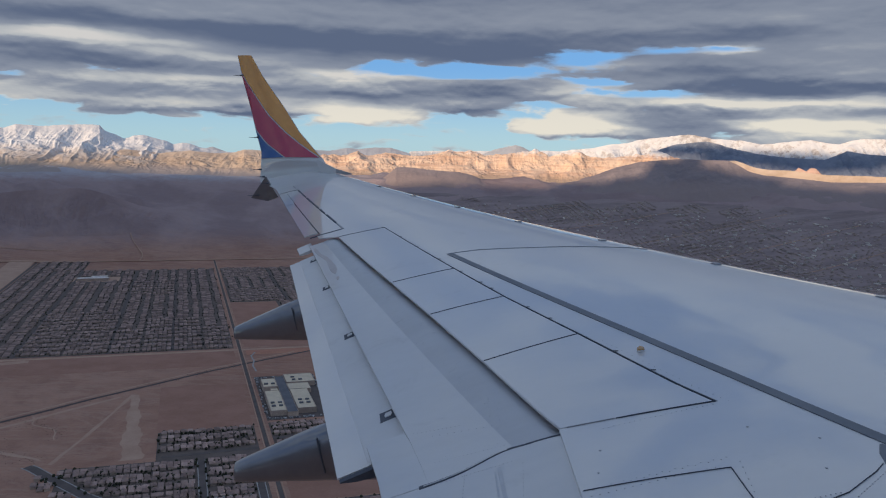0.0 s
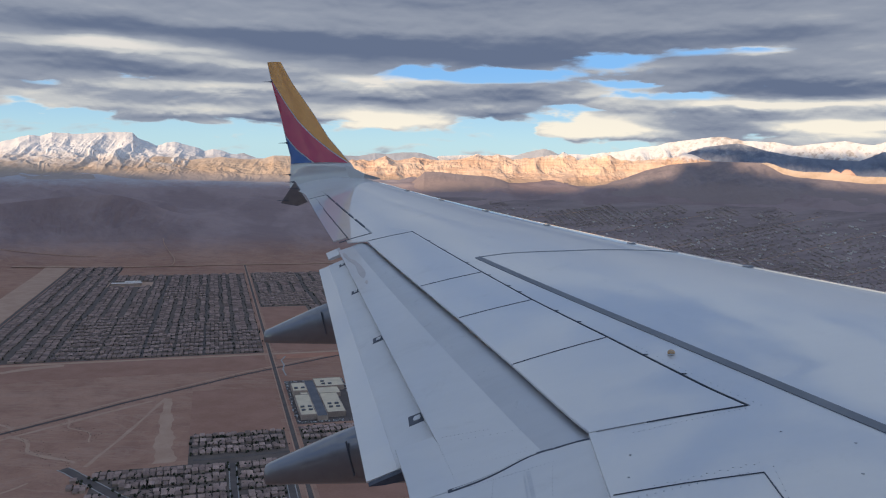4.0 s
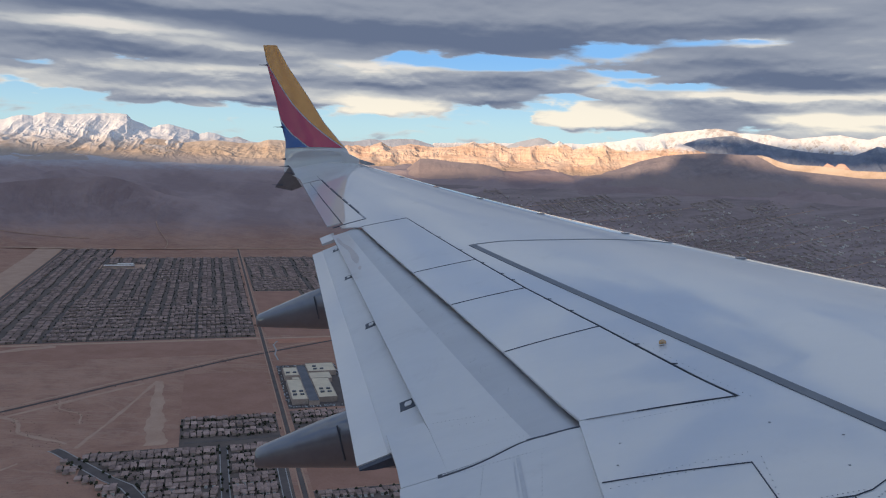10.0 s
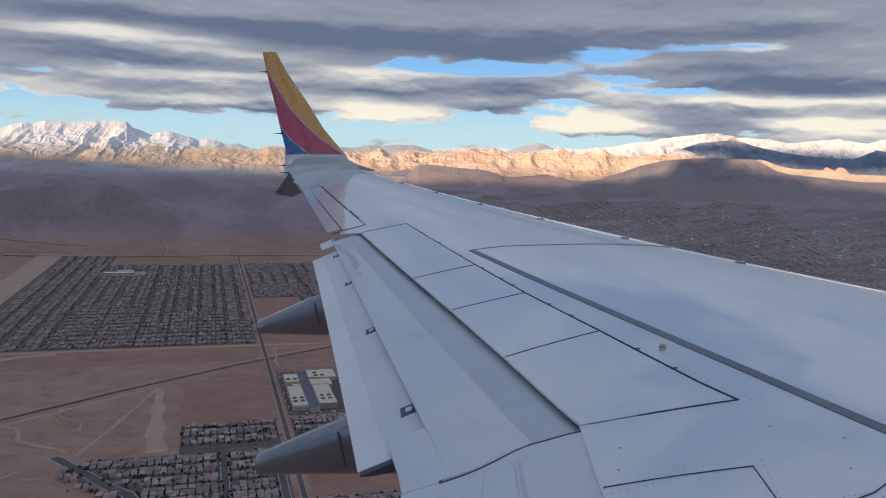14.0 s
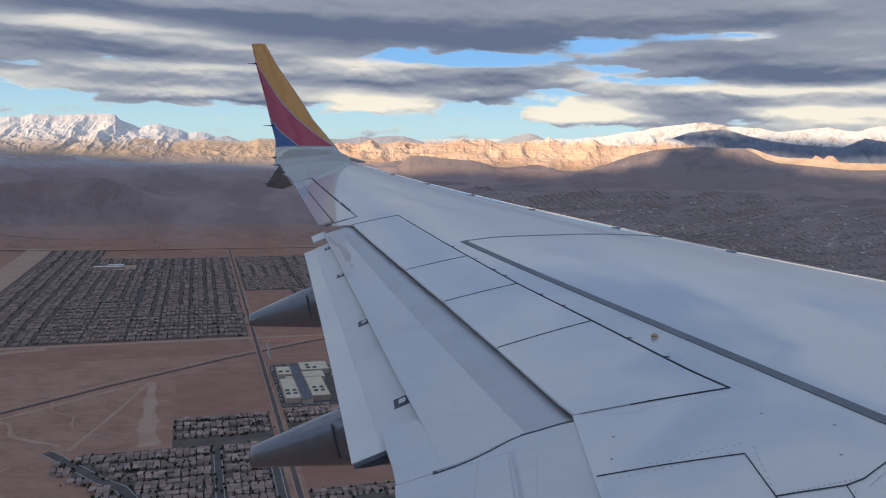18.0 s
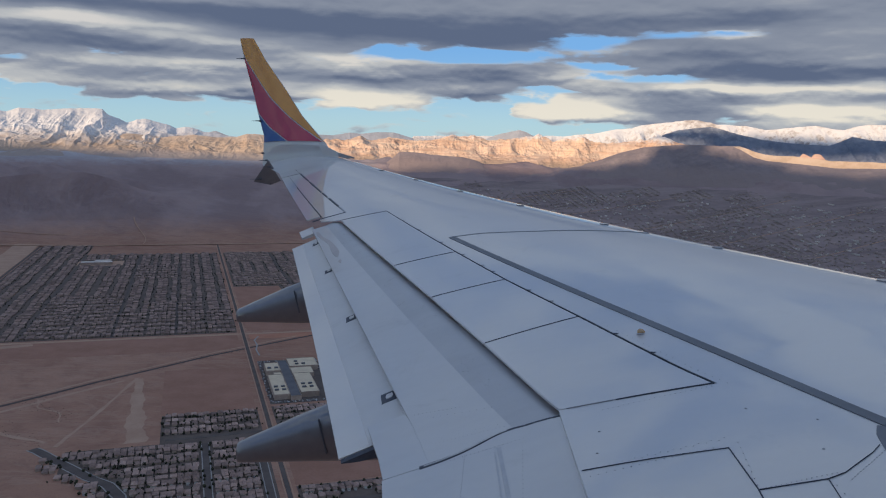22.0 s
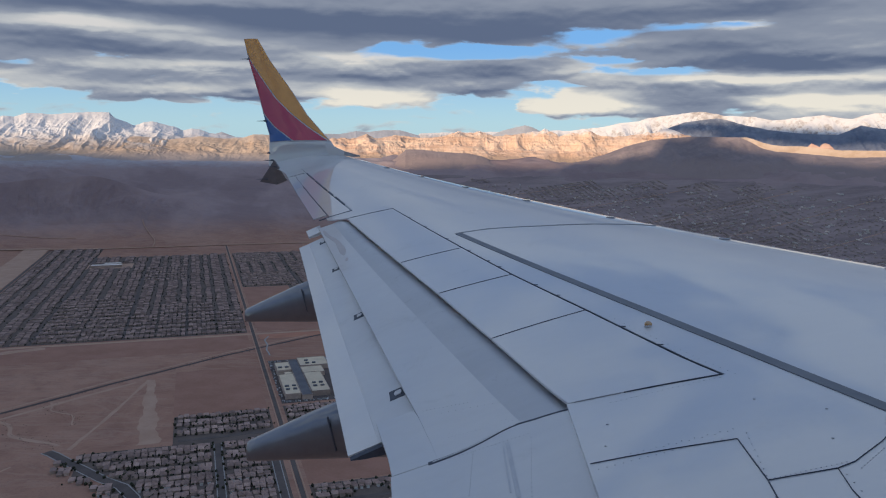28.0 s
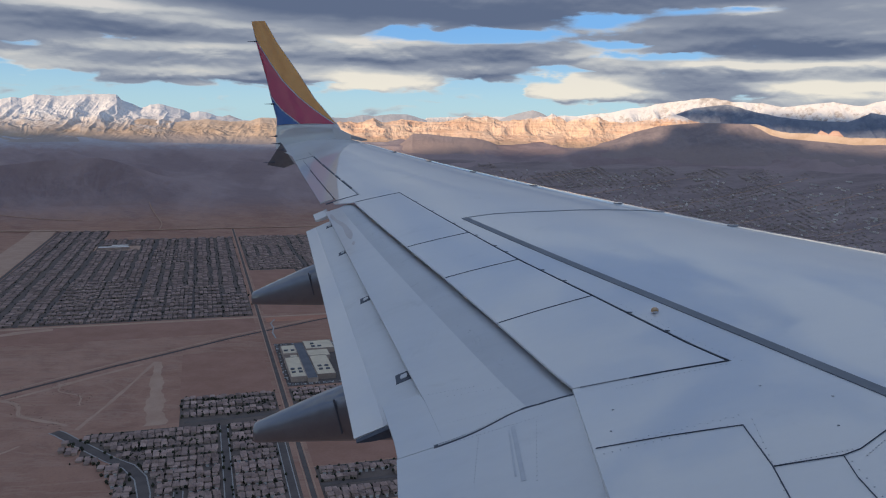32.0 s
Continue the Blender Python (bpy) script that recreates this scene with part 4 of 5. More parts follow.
ridge("mountain_low_foothills", [(-34, -1.1), (-30, -1.0), (-27, -1.1), (-24, -.85), (-21.5, -1.0), (-19, -.8), (-16.5, -1.0), (-14, -.75), (-11.5, -.85), (-9, -.8), (-7, -1.2)],
      4380, 260, rock_foot, .9, .9, "low tan foothills at the foot of the range", seed=17.0, spurs=120, jag=.5)
ridge("mountain_dark_peak", [(-18.2, -.8), (-16.4, -.3), (-15.3, .1), (-14.7, .26), (-14.2, .08), (-13.2, -.3), (-11.5, -.8)], 4870, 100, rock_haze, .4, 1.0, "distant peak tinted grey-blue for haze", seed=4, jag=.3)
ridge("mountain_far_ridge", [(-13, -.8), (-11, -.4), (-9.5, .1), (-8.5, .25), (-7.4, .23), (-6.6, .21), (-5.4, .45), (-4.6, .39), (-3.4, .55), (-2.2, .55), (-1.5, .37), (-.5, .1), (1, -.4), (2.5, -.9)], 4860, 200, rock_haze, .5, 1.0, "distant ridge tinted grey-blue for haze", seed=3, jag=.4)
ridge("mountain_grey_peak", [(2.5, -.8), (4.0, .1), (5.2, .62), (6.0, .83), (6.8, 1.02), (7.3, .9), (8.5, .3), (10, -.6)], 4800, 120, rock_haze, .5, 1.0, "distant peak tinted grey for haze", seed=5, jag=.3)
ridge("mountain_sandstone_cliffs", [(-12, -.5), (-10.2, .0), (-8.2, .05), (-7.4, -.01), (-6.2, .14), (-5.4, .13), (-4.6, .35), (-3.8, .05), (-3.0, .24), (-2.2, .39), (-1.3, .37), (-.1, .29), (1.1, .45), (2.3, .64), (3.6, .68), (4.4, .62), (5.2, .49), (6.0, .59), (7.2, .91), (8.2, 1.05), (8.7, .79), (9.2, .48), (10.0, .79), (10.8, .93), (11.6, .87), (12.2, .49), (12.8, .43), (13.6, .57), (14.4, .71), (15.5, .94), (16.6, .97), (17.2, .83), (18.2, .58), (19.3, .38), (20.5, .1), (22, -.4)],
      4520, 400, rock_red, 1.0, 1.1, "orange sandstone cliffs with snow on the rim", seed=11, spurs=200, mesa=.55, jag=1.2)
ridge("mountain_snow_north", [(-2, .3), (1, .42), (4, .5), (7, .6), (9.2, .68), (10.0, .63), (11.0, .81), (12.4, .97), (13.2, 1.19), (14.7, 1.35), (15.4, 1.60), (16.9, 1.79), (18.2, 1.97), (19.2, 2.03), (20.3, 1.78), (21.4, 1.73), (22.2, 1.71), (23.5, 1.47), (24.8, 1.61), (25.8, 1.74), (26.5, 1.83), (27.3, 1.66), (28.2, 1.57), (28.8, 1.80), (29.6, 1.95), (32, 1.9), (35, 2.1), (38, 1.6)],
      4880, 380, rock_snow, 1.25, 1.0, "snow-covered mountain range", seed=21, jag=.9, spurs=150, crumb=.35)
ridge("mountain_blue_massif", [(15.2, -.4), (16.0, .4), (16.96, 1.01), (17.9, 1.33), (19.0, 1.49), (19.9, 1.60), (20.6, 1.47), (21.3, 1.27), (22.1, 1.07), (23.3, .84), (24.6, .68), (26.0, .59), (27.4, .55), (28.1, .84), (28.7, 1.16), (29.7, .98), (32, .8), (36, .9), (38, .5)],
      4640, 300, rock_massif, 1.0, 1.0, "limestone massif coloured blue for its shade", seed=31, jag=.5, spurs=130)
# the dark hill's sunlit flank, given the paler foothill rock
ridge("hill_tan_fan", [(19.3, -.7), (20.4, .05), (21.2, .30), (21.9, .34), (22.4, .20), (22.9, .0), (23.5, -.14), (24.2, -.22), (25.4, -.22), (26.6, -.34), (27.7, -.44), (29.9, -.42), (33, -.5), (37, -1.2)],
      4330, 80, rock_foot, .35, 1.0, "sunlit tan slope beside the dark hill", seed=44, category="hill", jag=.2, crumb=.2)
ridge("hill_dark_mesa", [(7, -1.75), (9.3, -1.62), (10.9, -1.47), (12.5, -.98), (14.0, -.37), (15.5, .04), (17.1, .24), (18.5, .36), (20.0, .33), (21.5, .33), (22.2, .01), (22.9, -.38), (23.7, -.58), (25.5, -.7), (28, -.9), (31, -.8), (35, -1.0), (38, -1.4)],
      4230, 330, rock_shade, .7, 1.0, "desert hill with shade put into its dark colour", seed=41, category="hill", jag=.3)
ridge("hill_front", [(-3.0, -1.0), (-1.5, -.8), (-.5, -.82), (.5, -.95), (2.8, -1.05), (3.8, -1.26), (4.5, -1.57), (5.5, -1.9)], 4120, 160, rock_shade, .5, 1.0, "low desert hill coloured dark for shade", seed=51, category="hill", jag=.3)
ridge("hill_desert_mesa", [(-33, -4.0), (-30.5, -3.4), (-28.9, -3.21), (-27.0, -2.98), (-24.6, -2.82), (-23.3, -2.73), (-22.2, -2.94), (-20.8, -3.42), (-19.4, -3.91), (-17.5, -4.3), (-15.5, -4.8)],
      3480, 190, soil, 1.1, 1.0, "low dark brown desert mesa", seed=71, category="hill", spurs=120, jag=.3)
ridge("hill_red_butte", [(24.0, -1.2), (25.3, -.6), (25.55, -.34), (25.72, -.22), (25.9, .0), (26.1, -.1), (26.4, -.24), (26.55, -.06), (26.7, .0), (26.95, -.05), (27.1, -.2), (27.5, -.6), (28.8, -1.2)], 4345, 60, rock_butte, .7, 1.0, "small red sandstone butte", seed=61, category="hill", jag=.2, cell=2.5)

# ---- unseen cloud sheet, added to keep the morning sun off the valley ----
ux, uy = -SUN_FROM[0], -SUN_FROM[1]
ul = math.hypot(ux, uy)
ux, uy = ux / ul, uy / ul
a_, b_ = np.meshgrid(np.arange(-14000, -1600, 120.0), np.arange(-6500, 3500, 120.0), indexing="ij")
edge_a = np.interp(b_, [-6500, -4050, -3700, -2550, -2150, -1800, -1250, -700, 500, 3500], [-5950, -5820, -5560, -4900, -4480, -4000, -3560, -3500, -3380, -3300]) + 380 * (fbm(a_ / 900, b_ / 700, 4) - .5)
keep = a_ < edge_a
# two more patches, added to shade the dark hill and the massif
keep |= (((a_ + 3950) / 1250) ** 2 + ((b_ + 1425) / 255) ** 2 + .4 * (fbm(a_ / 400 + 9, b_ / 400, 4) - .5)) < .85
keep |= (((a_ + 2560) / 420) ** 2 + ((b_ + 1000) / 950) ** 2 + .6 * (fbm(a_ / 300 + 3, b_ / 300, 4) - .5)) < .8
zc_ = 1425 + 150 * (fbm(a_ / 600 + 4, b_ / 600, 4) - .5)
nr, nc = a_.shape
cv = np.stack([a_ * ux + b_ * uy, a_ * uy - b_ * ux, zc_], -1).reshape(-1, 3)
cf = [(i * nc + j, i * nc + j + 1, (i + 1) * nc + j + 1, (i + 1) * nc + j) for i in range(nr - 1) for j in range(nc - 1) if keep[i, j] and keep[i + 1, j] and keep[i, j + 1] and keep[i + 1, j + 1]]
me = bpy.data.meshes.new("shade_cloud")
me.from_pydata(cv.tolist(), [], cf)
me.materials.append(cloud_stuff)
tagged(new("shade_cloud", me), "unseen cloud sheet added to keep sun off the valley", "cloud", kind="structure")


# ---- the valley: town grid turned against the line of flight ----
TH = radians(16.7)
CT, ST = math.cos(TH), math.sin(TH)


HS = 1.25   # metres to a unit of the town plan


def town(g, k):
    return (g * CT - k * ST) * HS + 112, (g * ST + k * CT) * HS


asphalt = material("asphalt", (.115, .098, .094), (.155, .132, .124), .05, .95, fine=12, spec=.15)
pale_dirt = material("pale_graded_dirt", (.42, .265, .19), (.50, .335, .245), .03, .95, fine=10)
brown_dirt = material("brown_graded_dirt", (.30, .155, .108), (.38, .205, .15), .02, .95, fine=12)
red_dirt = material("red_graded_dirt", (.40, .18, .115), (.48, .24, .16), .03, .95, fine=12)
concrete = material("pale_concrete", (.30, .285, .275), (.40, .385, .37), .1, .9)
turf = material("dry_turf", (.12, .115, .05), (.18, .15, .075), .05, .95, fine=8)
turf_green = material("green_sports_court", (.045, .14, .09), (.06, .17, .11), .05, .8)
turf_dark = material("green_turf", (.06, .085, .035), (.09, .11, .05), .05, .95)
stucco = material("tan_stucco", (.30, .235, .20), (.42, .34, .285), .05, .9, island=.25, per_object=.22)
tiles = material("brown_roof_tiles", (.235, .16, .138), (.37, .265, .23), .06, .85, fine=20, island=.38, per_object=.25, bump=.2)
grey_tiles = material("grey_brown_roof_tiles", (.25, .20, .19), (.40, .33, .305), .01, .85, fine=20, island=.5)
pale_stucco = material("pale_stucco", (.36, .295, .25), (.48, .40, .34), .01, .9, island=.3)
cream_roof = material("cream_flat_roof", (.62, .52, .38), (.74, .63, .47), .05, .85)
white_roof = material("pale_flat_roof", (.50, .47, .44), (.72, .68, .64), .02, .85, island=.3)
dark_roof = material("dark_grey_flat_roof", (.10, .105, .125), (.15, .155, .175), .05, .8)
white_door = material("pale_garage_door", (.55, .53, .50), (.65, .63, .60), .5, .7)
foliage = material("dusty_foliage", (.022, .027, .016), (.05, .052, .03), .3, .95, island=.35)
ballast = material("railway_ballast", (.07, .055, .055), (.11, .085, .08), .1, .95)
earth_yard = material("yard_gravel", (.105, .082, .072), (.165, .128, .11), .04, .95, fine=16)


def lane(name, pts, width, mat_, lift, label, category="road", world_pts=False, ragged=0.0, grow=0.0):
    """A flat strip of ground along points of the town grid."""
    p = [Vector((*(q if world_pts else town(*q)), 0)) for q in pts]
    rows = []
    for i, q in enumerate(p):
        d = (p[min(i + 1, len(p) - 1)] - p[max(i - 1, 0)]).normalized()
        s = Vector((-d.y, d.x, 0)) * width * (1 + grow * i / len(p)) * HS / 2
        rows.append([q + s * (1 + ragged * (math.sin(i * .55) + .5 * math.sin(i * 1.7 + 1))), q - s * (1 + ragged * (math.sin(i * .43 + 2) + .5 * math.sin(i * 1.3)))])
    zz = lambda q: float(ground_z(math.hypot(q.x, q.y))) + lift
    top = [[Vector((q.x, q.y, zz(q))) for q in r] for r in rows]
    low = [[q - Vector((0, 0, .8)) for q in r] for r in top]
    return tagged(part(name, sheet_mesh(top, low), mat_), label, category, kind="structure")


def plot(name, g0, g1, k0, k1, mat_, lift, label, category="field"):
    n = max(2, int((k1 - k0) / 150) + 2)
    return lane(name, [((g0 + g1) / 2, k0 + (k1 - k0) * i / (n - 1)) for i in range(n)], g1 - g0, mat_, lift, label, category)


# graded plots and roads
for name, g0, g1, k0, k1 in (("pavement_estate_west", -462, -9, 1318, 2218), ("pavement_estate_north", -462, -332, 2218, 2388), ("pavement_estate_east", 8, 420, 1722, 2228), ("pavement_estate_pocket", 103, 240, 1561, 1722),
                             ("pavement_estate_south", -166, -9, 480, 852), ("pavement_estate_bend", -204, -166, 792, 852), ("pavement_estate_corner", -115, -9, 852, 938), ("pavement_estate_school", 8, 190, 828, 944), ("pavement_estate_near", 8, 330, 642, 714)):
    plot(name, g0, g1, k0, k1, earth_yard, .10, "brown gravel ground between the houses", "ground")
plot("ground_margin", -535, -472, 1290, 2420, pale_dirt, .06, "pale graded strip beside the estate", "ground")
lane("road_estate_edge", [(-467, 1312), (-467, 1850), (-467, 2390)], 6, asphalt, .2, "dark road along the estate's edge")
lane("road_boundary", [(-640, 1308), (-300, 1307), (120, 1305)], 8, pale_dirt, .22, "pale dirt road along the estate wall")
plot("field_brown_lot", 8, 101, 1325, 1715, brown_dirt, .12, "bare brown building lot", "lot")
plot("field_brown_lot", 101, 240, 1325, 1556, brown_dirt, .12, "bare brown building lot", "lot")
plot("field_red_verge", 8, 300, 1272, 1300, red_dirt, .11, "bare red earth", "lot")
plot("field_brown_tract", -116, -10, 942, 1118, brown_dirt, .08, "bare brown tract", "field")
plot("field_brown_tract", -500, -10, 1215, 1300, brown_dirt, .07, "bare brown tract beside the estate", "field")
plot("field_dirt_lot", 8, 185, 722, 822, brown_dirt, .12, "bare dirt lot among the houses", "lot")
plot("field_dirt_lot", 8, 230, 560, 638, brown_dirt, .12, "bare dirt lot among the houses", "lot")
lane("road_arterial", [(0, 440), (0, 900), (0, 1200), (0, 1420), (0, 1800), (0, 2395)], 4.4, asphalt, .30, "dark asphalt main road")
for s in (-1, 1):
    lane("pavement_arterial", [(s * 3.4, 440), (s * 3.4, 1200), (s * 3.4, 2395)], 1.1, pale_dirt, .45, "pale dusty kerb and pavement", "pavement")
RAIL = [(-640, 760), (-450, 895), (-308, 1002), (-255, 1041), (-196, 1087), (-128, 1133), (-52, 1186), (8, 1221), (83, 1264), (250, 1350), (420, 1440)]
lane("railway", RAIL, 5.2, ballast, .35, "dark railway line across the desert", "railway")
lane("road_track_wide", [(-147 + 7 * t, 1090 - 228 * t) for t in lin(0, 1, 40)], 9, pale_dirt, .16, "wide pale dirt track", "track", ragged=.22, grow=1.5)
lane("road_track_diagonal", [(-216 + 66 * t, 868 + 225 * t - 8 * math.sin(3.1 * t)) for t in lin(0, 1, 30)], 4.0, pale_dirt, .18, "pale diagonal dirt track", "track", ragged=.3)
lane("road_track_rail", [(g, k + 13) for g, k in RAIL[:9]], 3.2, pale_dirt, .17, "dirt track beside the railway", "track")
lane("road_track_far", [(-620, 2400), (-321, 2390), (0, 2400), (273, 2402), (520, 2390)], 9, pale_dirt, 2.5, "pale desert road", "track")
for pts, w, wave in (([(-205, 2405), (-253, 2900)], 2.6, 12), ([(-800, 2560), (-420, 2530)], 2.2, 8)):
    (a0, b0), (a1, b1) = pts
    lane("road_desert_track", [(a0 + (a1 - a0) * t + wave * math.sin(9 * t) * (abs(b1 - b0) > 300), b0 + (b1 - b0) * t + wave * math.sin(5 * t + 1) * (abs(b1 - b0) <= 300)) for t in lin(0, 1, 30)], w, pale_dirt, 3.0, "pale winding desert track", "track")
for g, k0, k1, w in ((-332, 1318, 2218, 4), (-200, 1318, 2218, 5), (-104, 1318, 2218, 4), (130, 1722, 2228, 4), (270, 1722, 2228, 4)):
    lane("road_estate", [(g, k0), (g, (k0 + k1) / 2), (g, k1)], w, asphalt, .24, "narrow asphalt estate street")
for k in (1490, 1660, 1840, 2030):
    lane("road_estate", [(-462, k), (-240, k + 6), (-9, k)], 4, asphalt, .26, "narrow asphalt estate street")
for k in (1890, 2060):
    lane("road_estate", [(8, k), (200, k), (420, k)], 4, asphalt, .26, "narrow asphalt estate street")
for g, k0, k1 in ((-70, 480, 845), (-16, 480, 838), (-112, 480, 700)):
    lane("road_estate", [(g, k0), (g, k1)], 6.5, asphalt, .24, "asphalt estate street with pale kerbs")
    for s in (-1, 1):
        lane("pavement_estate_kerb", [(g + s * 3.8, k0), (g + s * 3.8, k1)], 1.0, concrete, .36, "pale concrete kerb", "pavement")
CURVE = [(-236, 868), (-229, 860), (-212, 835), (-194, 810), (-175, 783), (-157, 763), (-145, 735), (-140, 700), (-138, 600), (-136, 480)]
lane("road_estate_curve", CURVE, 9, asphalt, .27, "curved asphalt estate road")
for d in (-1, 1):
    lane("pavement_estate_curve", [(g + d * 5.0, k + d * 2.5) for g, k in CURVE], 1.2, concrete, .37, "pale concrete kerb", "pavement")
lane("road_estate", [(-110, 862), (-9, 866)], 5.5, asphalt, .24, "asphalt estate street")
lane("road_estate", [(8, 892), (80, 892), (190, 862)], 6, asphalt, .24, "asphalt estate street")
for k in (682, 716):
    lane("road_estate", [(8, k), (330, k)], 5, asphalt, .24, "asphalt estate street")

lane("channel_concrete", [(22, 1285), (14, 1262), (16, 1232), (12, 1205), (14, 1172)], 2.2, concrete, .5, "pale concrete channel beside the railway crossing", "channel")

# winding tracks and dry washes about the railway
def winding(pts, width, wob, seed_, mat_, label):
    r = random.Random(seed_)
    a, b = r.uniform(0, 6), r.uniform(0, 6)
    out = []
    for (g0, k0), (g1, k1) in zip(pts, pts[1:]):
        for t in lin(0, 1, 12)[:-1]:
            n = len(out)
            out.append((g0 + (g1 - g0) * t + wob * math.sin(n * .45 + a), k0 + (k1 - k0) * t + wob * .7 * math.sin(n * .31 + b)))
    lane("road_winding_track", out, width, mat_, .15 + .004 * seed_, label, "track", ragged=.25)
    return out


WASH = winding([(-500, 1190), (-400, 1130), (-345, 1050), (-310, 985)], 3.0, 6, 1, pale_dirt, "pale winding dirt track")
WASH += winding([(-310, 985), (-275, 925), (-225, 880)], 5.0, 5, 2, pale_dirt, "pale sandy wash")
WASH += winding([(-262, 1030), (-238, 985), (-215, 940)], 2.0, 5, 3, pale_dirt, "narrow pale footpath")
WASH += winding([(-640, 1030), (-520, 1010), (-420, 985), (-330, 975)], 3.0, 7, 4, brown_dirt, "brown dry wash")
winding([(-620, 752), (-450, 872), (-308, 980), (-150, 1095)], 6.0, 1.5, 5, pale_dirt, "pale service track beside the railway")
winding([(-560, 1290), (-450, 1250), (-380, 1275), (-300, 1295)], 14.0, 5, 6, pale_dirt, "pale graded dirt apron")
winding([(-560, 820), (-440, 800), (-340, 780), (-250, 850)], 3.0, 8, 7, pale_dirt, "pale winding dirt track")

# ---- houses ----
RNG = random.Random(11)


def house_spots(g0, g1, k0, k1, along_g, lot=8.8, row=20.5, skip=.02, inside=None, curve=1.0):
    """Rows of houses in a block, back to back across lanes."""
    out = []
    phase, bend = RNG.uniform(0, 6), curve * RNG.uniform(.3, 1.7)
    span, deep = (g1 - g0, k1 - k0) if along_g else (k1 - k0, g1 - g0)
    nrow = max(1, int(deep / row))
    for r in range(nrow):
        v = (r + .5) * deep / nrow + (-2.3 if r % 2 else 2.3)
        n = max(1, int(span / lot))
        for c in range(n):
            if RNG.random() < skip:
                continue
            u = (c + .5) * span / n + RNG.uniform(-.9, .9)
            w = v + bend * math.sin(u * .05 + phase)
            g, k = (g0 + u, k0 + w) if along_g else (g0 + w, k0 + u)
            if inside is None or inside(g, k):
                out.append((g, k, (0 if along_g else 90) + (180 if r % 2 else 0) + RNG.uniform(-5, 5)))
    return out


def house_arrays(spots, angle_offset=TH):
    """Walls and hipped roofs of many houses as two joined meshes."""
    wv, wf, rv, rf = [], [], [], []
    for x, y, z, a, w, l, h in spots:
        ca, sa = math.cos(a), math.sin(a)
        P = lambda u, v, zz: (x + u * ca - v * sa, y + u * sa + v * ca, z + zz)
        b = len(wv)
        for u, v in ((-w, -l), (w, -l), (w, l), (-w, l)):
            wv.append(P(u, v, -.5))
        for u, v in ((-w, -l), (w, -l), (w, l), (-w, l)):
            wv.append(P(u, v, h))
        wf += [(b + i, b + (i + 1) % 4, b + 4 + (i + 1) % 4, b + 4 + i) for i in range(4)]
        b = len(rv)
        o = .6
        for u, v in ((-w - o, -l - o), (w + o, -l - o), (w + o, l + o), (-w - o, l + o)):
            rv.append(P(u, v, h - .1))
        m = min(w, l)
        rh = h + m * .5
        if w < l:
            rv += [P(0, -l + m, rh), P(0, l - m, rh)]
            rf += [(b, b + 1, b + 4), (b + 1, b + 2, b + 5, b + 4), (b + 2, b + 3, b + 5), (b + 3, b, b + 4, b + 5)]
        else:
            rv += [P(-w + m, 0, rh), P(w - m, 0, rh)]
            rf += [(b, b + 1, b + 5, b + 4), (b + 1, b + 2, b + 5), (b + 2, b + 3, b + 4, b + 5), (b + 3, b, b + 4)]
    return wv, wf, rv, rf


def estate(name, spots, label, size=1.0, roof=None, lift=0.0):
    """Far houses past counting, joined: walls and roofs."""
    full = []
    for g, k, a in spots:
        x, y = town(g, k)
        z = float(ground_z(math.hypot(x, y))) + lift
        full.append((x, y, z, radians(a) + TH, size * RNG.uniform(3.5, 4.2), size * RNG.uniform(5.4, 7.4), size * RNG.choice((2.8, 3.0, 4.6))))
    wv, wf, rv, rf = house_arrays(full)
    top = empty(name, label, "houses", kind="stuff")
    solid("walls", wv, wf, pale_stucco if roof else stucco, top)
    solid("roofs", rv, rf, roof or tiles, top)
    return full


TREES = []


def scatter_trees(spots, per, spread=8, size=(1.2, 2.4)):
    for g, k, _ in spots:
        for _i in range(per if RNG.random() < .8 else per + 1):
            x, y = town(g + RNG.uniform(-spread, spread), k + RNG.uniform(-spread, spread))
            TREES.append((x, y, float(ground_z(math.hypot(x, y))), RNG.uniform(*size)))


west, east = [], []
for _ in range(900):      # desert shrubs along the washes and the railway
    if RNG.random() < .55:
        g, k = RNG.choice(WASH)
        g, k = g + RNG.gauss(0, 7), k + RNG.gauss(0, 7)
    else:
        t = RNG.random()
        g = -640 + 630 * t
        k = float(np.interp(g, [q[0] for q in RAIL], [q[1] for q in RAIL])) + RNG.choice((-1, 1)) * RNG.uniform(4, 11)
    TREES.append((*town(g, k), GROUND, RNG.uniform(.2, .5)))
cols = [-462, -397, -332, -266, -200, -152, -104, -56, -9]
kk = [1318, 1404, 1490, 1575, 1660, 1750, 1840, 1935, 2030, 2124, 2218]
for i in range(8):
    for j in range(10):
        flip = (i > 1 and j < 2) or (i in (2, 3, 5, 6) and j == 2) or (i // 2 + 3 * (j // 2)) % 7 == 4
        west += house_spots(cols[i] + 2, cols[i + 1] - 2, kk[j] + 2, kk[j + 1] - 2, flip, 6.5, 13.4, inside=lambda g, k: not (-340 < g < -232 and 2036 < k < 2112))
west += house_spots(-458, -336, 2222, 2384, False, 6.5, 13.4)
for i, (a, b) in enumerate(((8, 130), (130, 270), (270, 420))):
    for j, (c, d) in enumerate(((1722, 1890), (1890, 2060), (2060, 2228))):
        east += house_spots(a + 4, b - 4, c + 4, d - 4, (i + j) % 2 == 0, 6.5, 13.4)
east += house_spots(106, 238, 1564, 1720, False, 6.5, 13.4)
estate("west_estate_houses", west, "dense estate of brown-roofed stucco houses", .86)
estate("east_estate_houses", east, "dense estate of brown-roofed stucco houses", .86)
scatter_trees(west, 1, 8, (.9, 1.8))
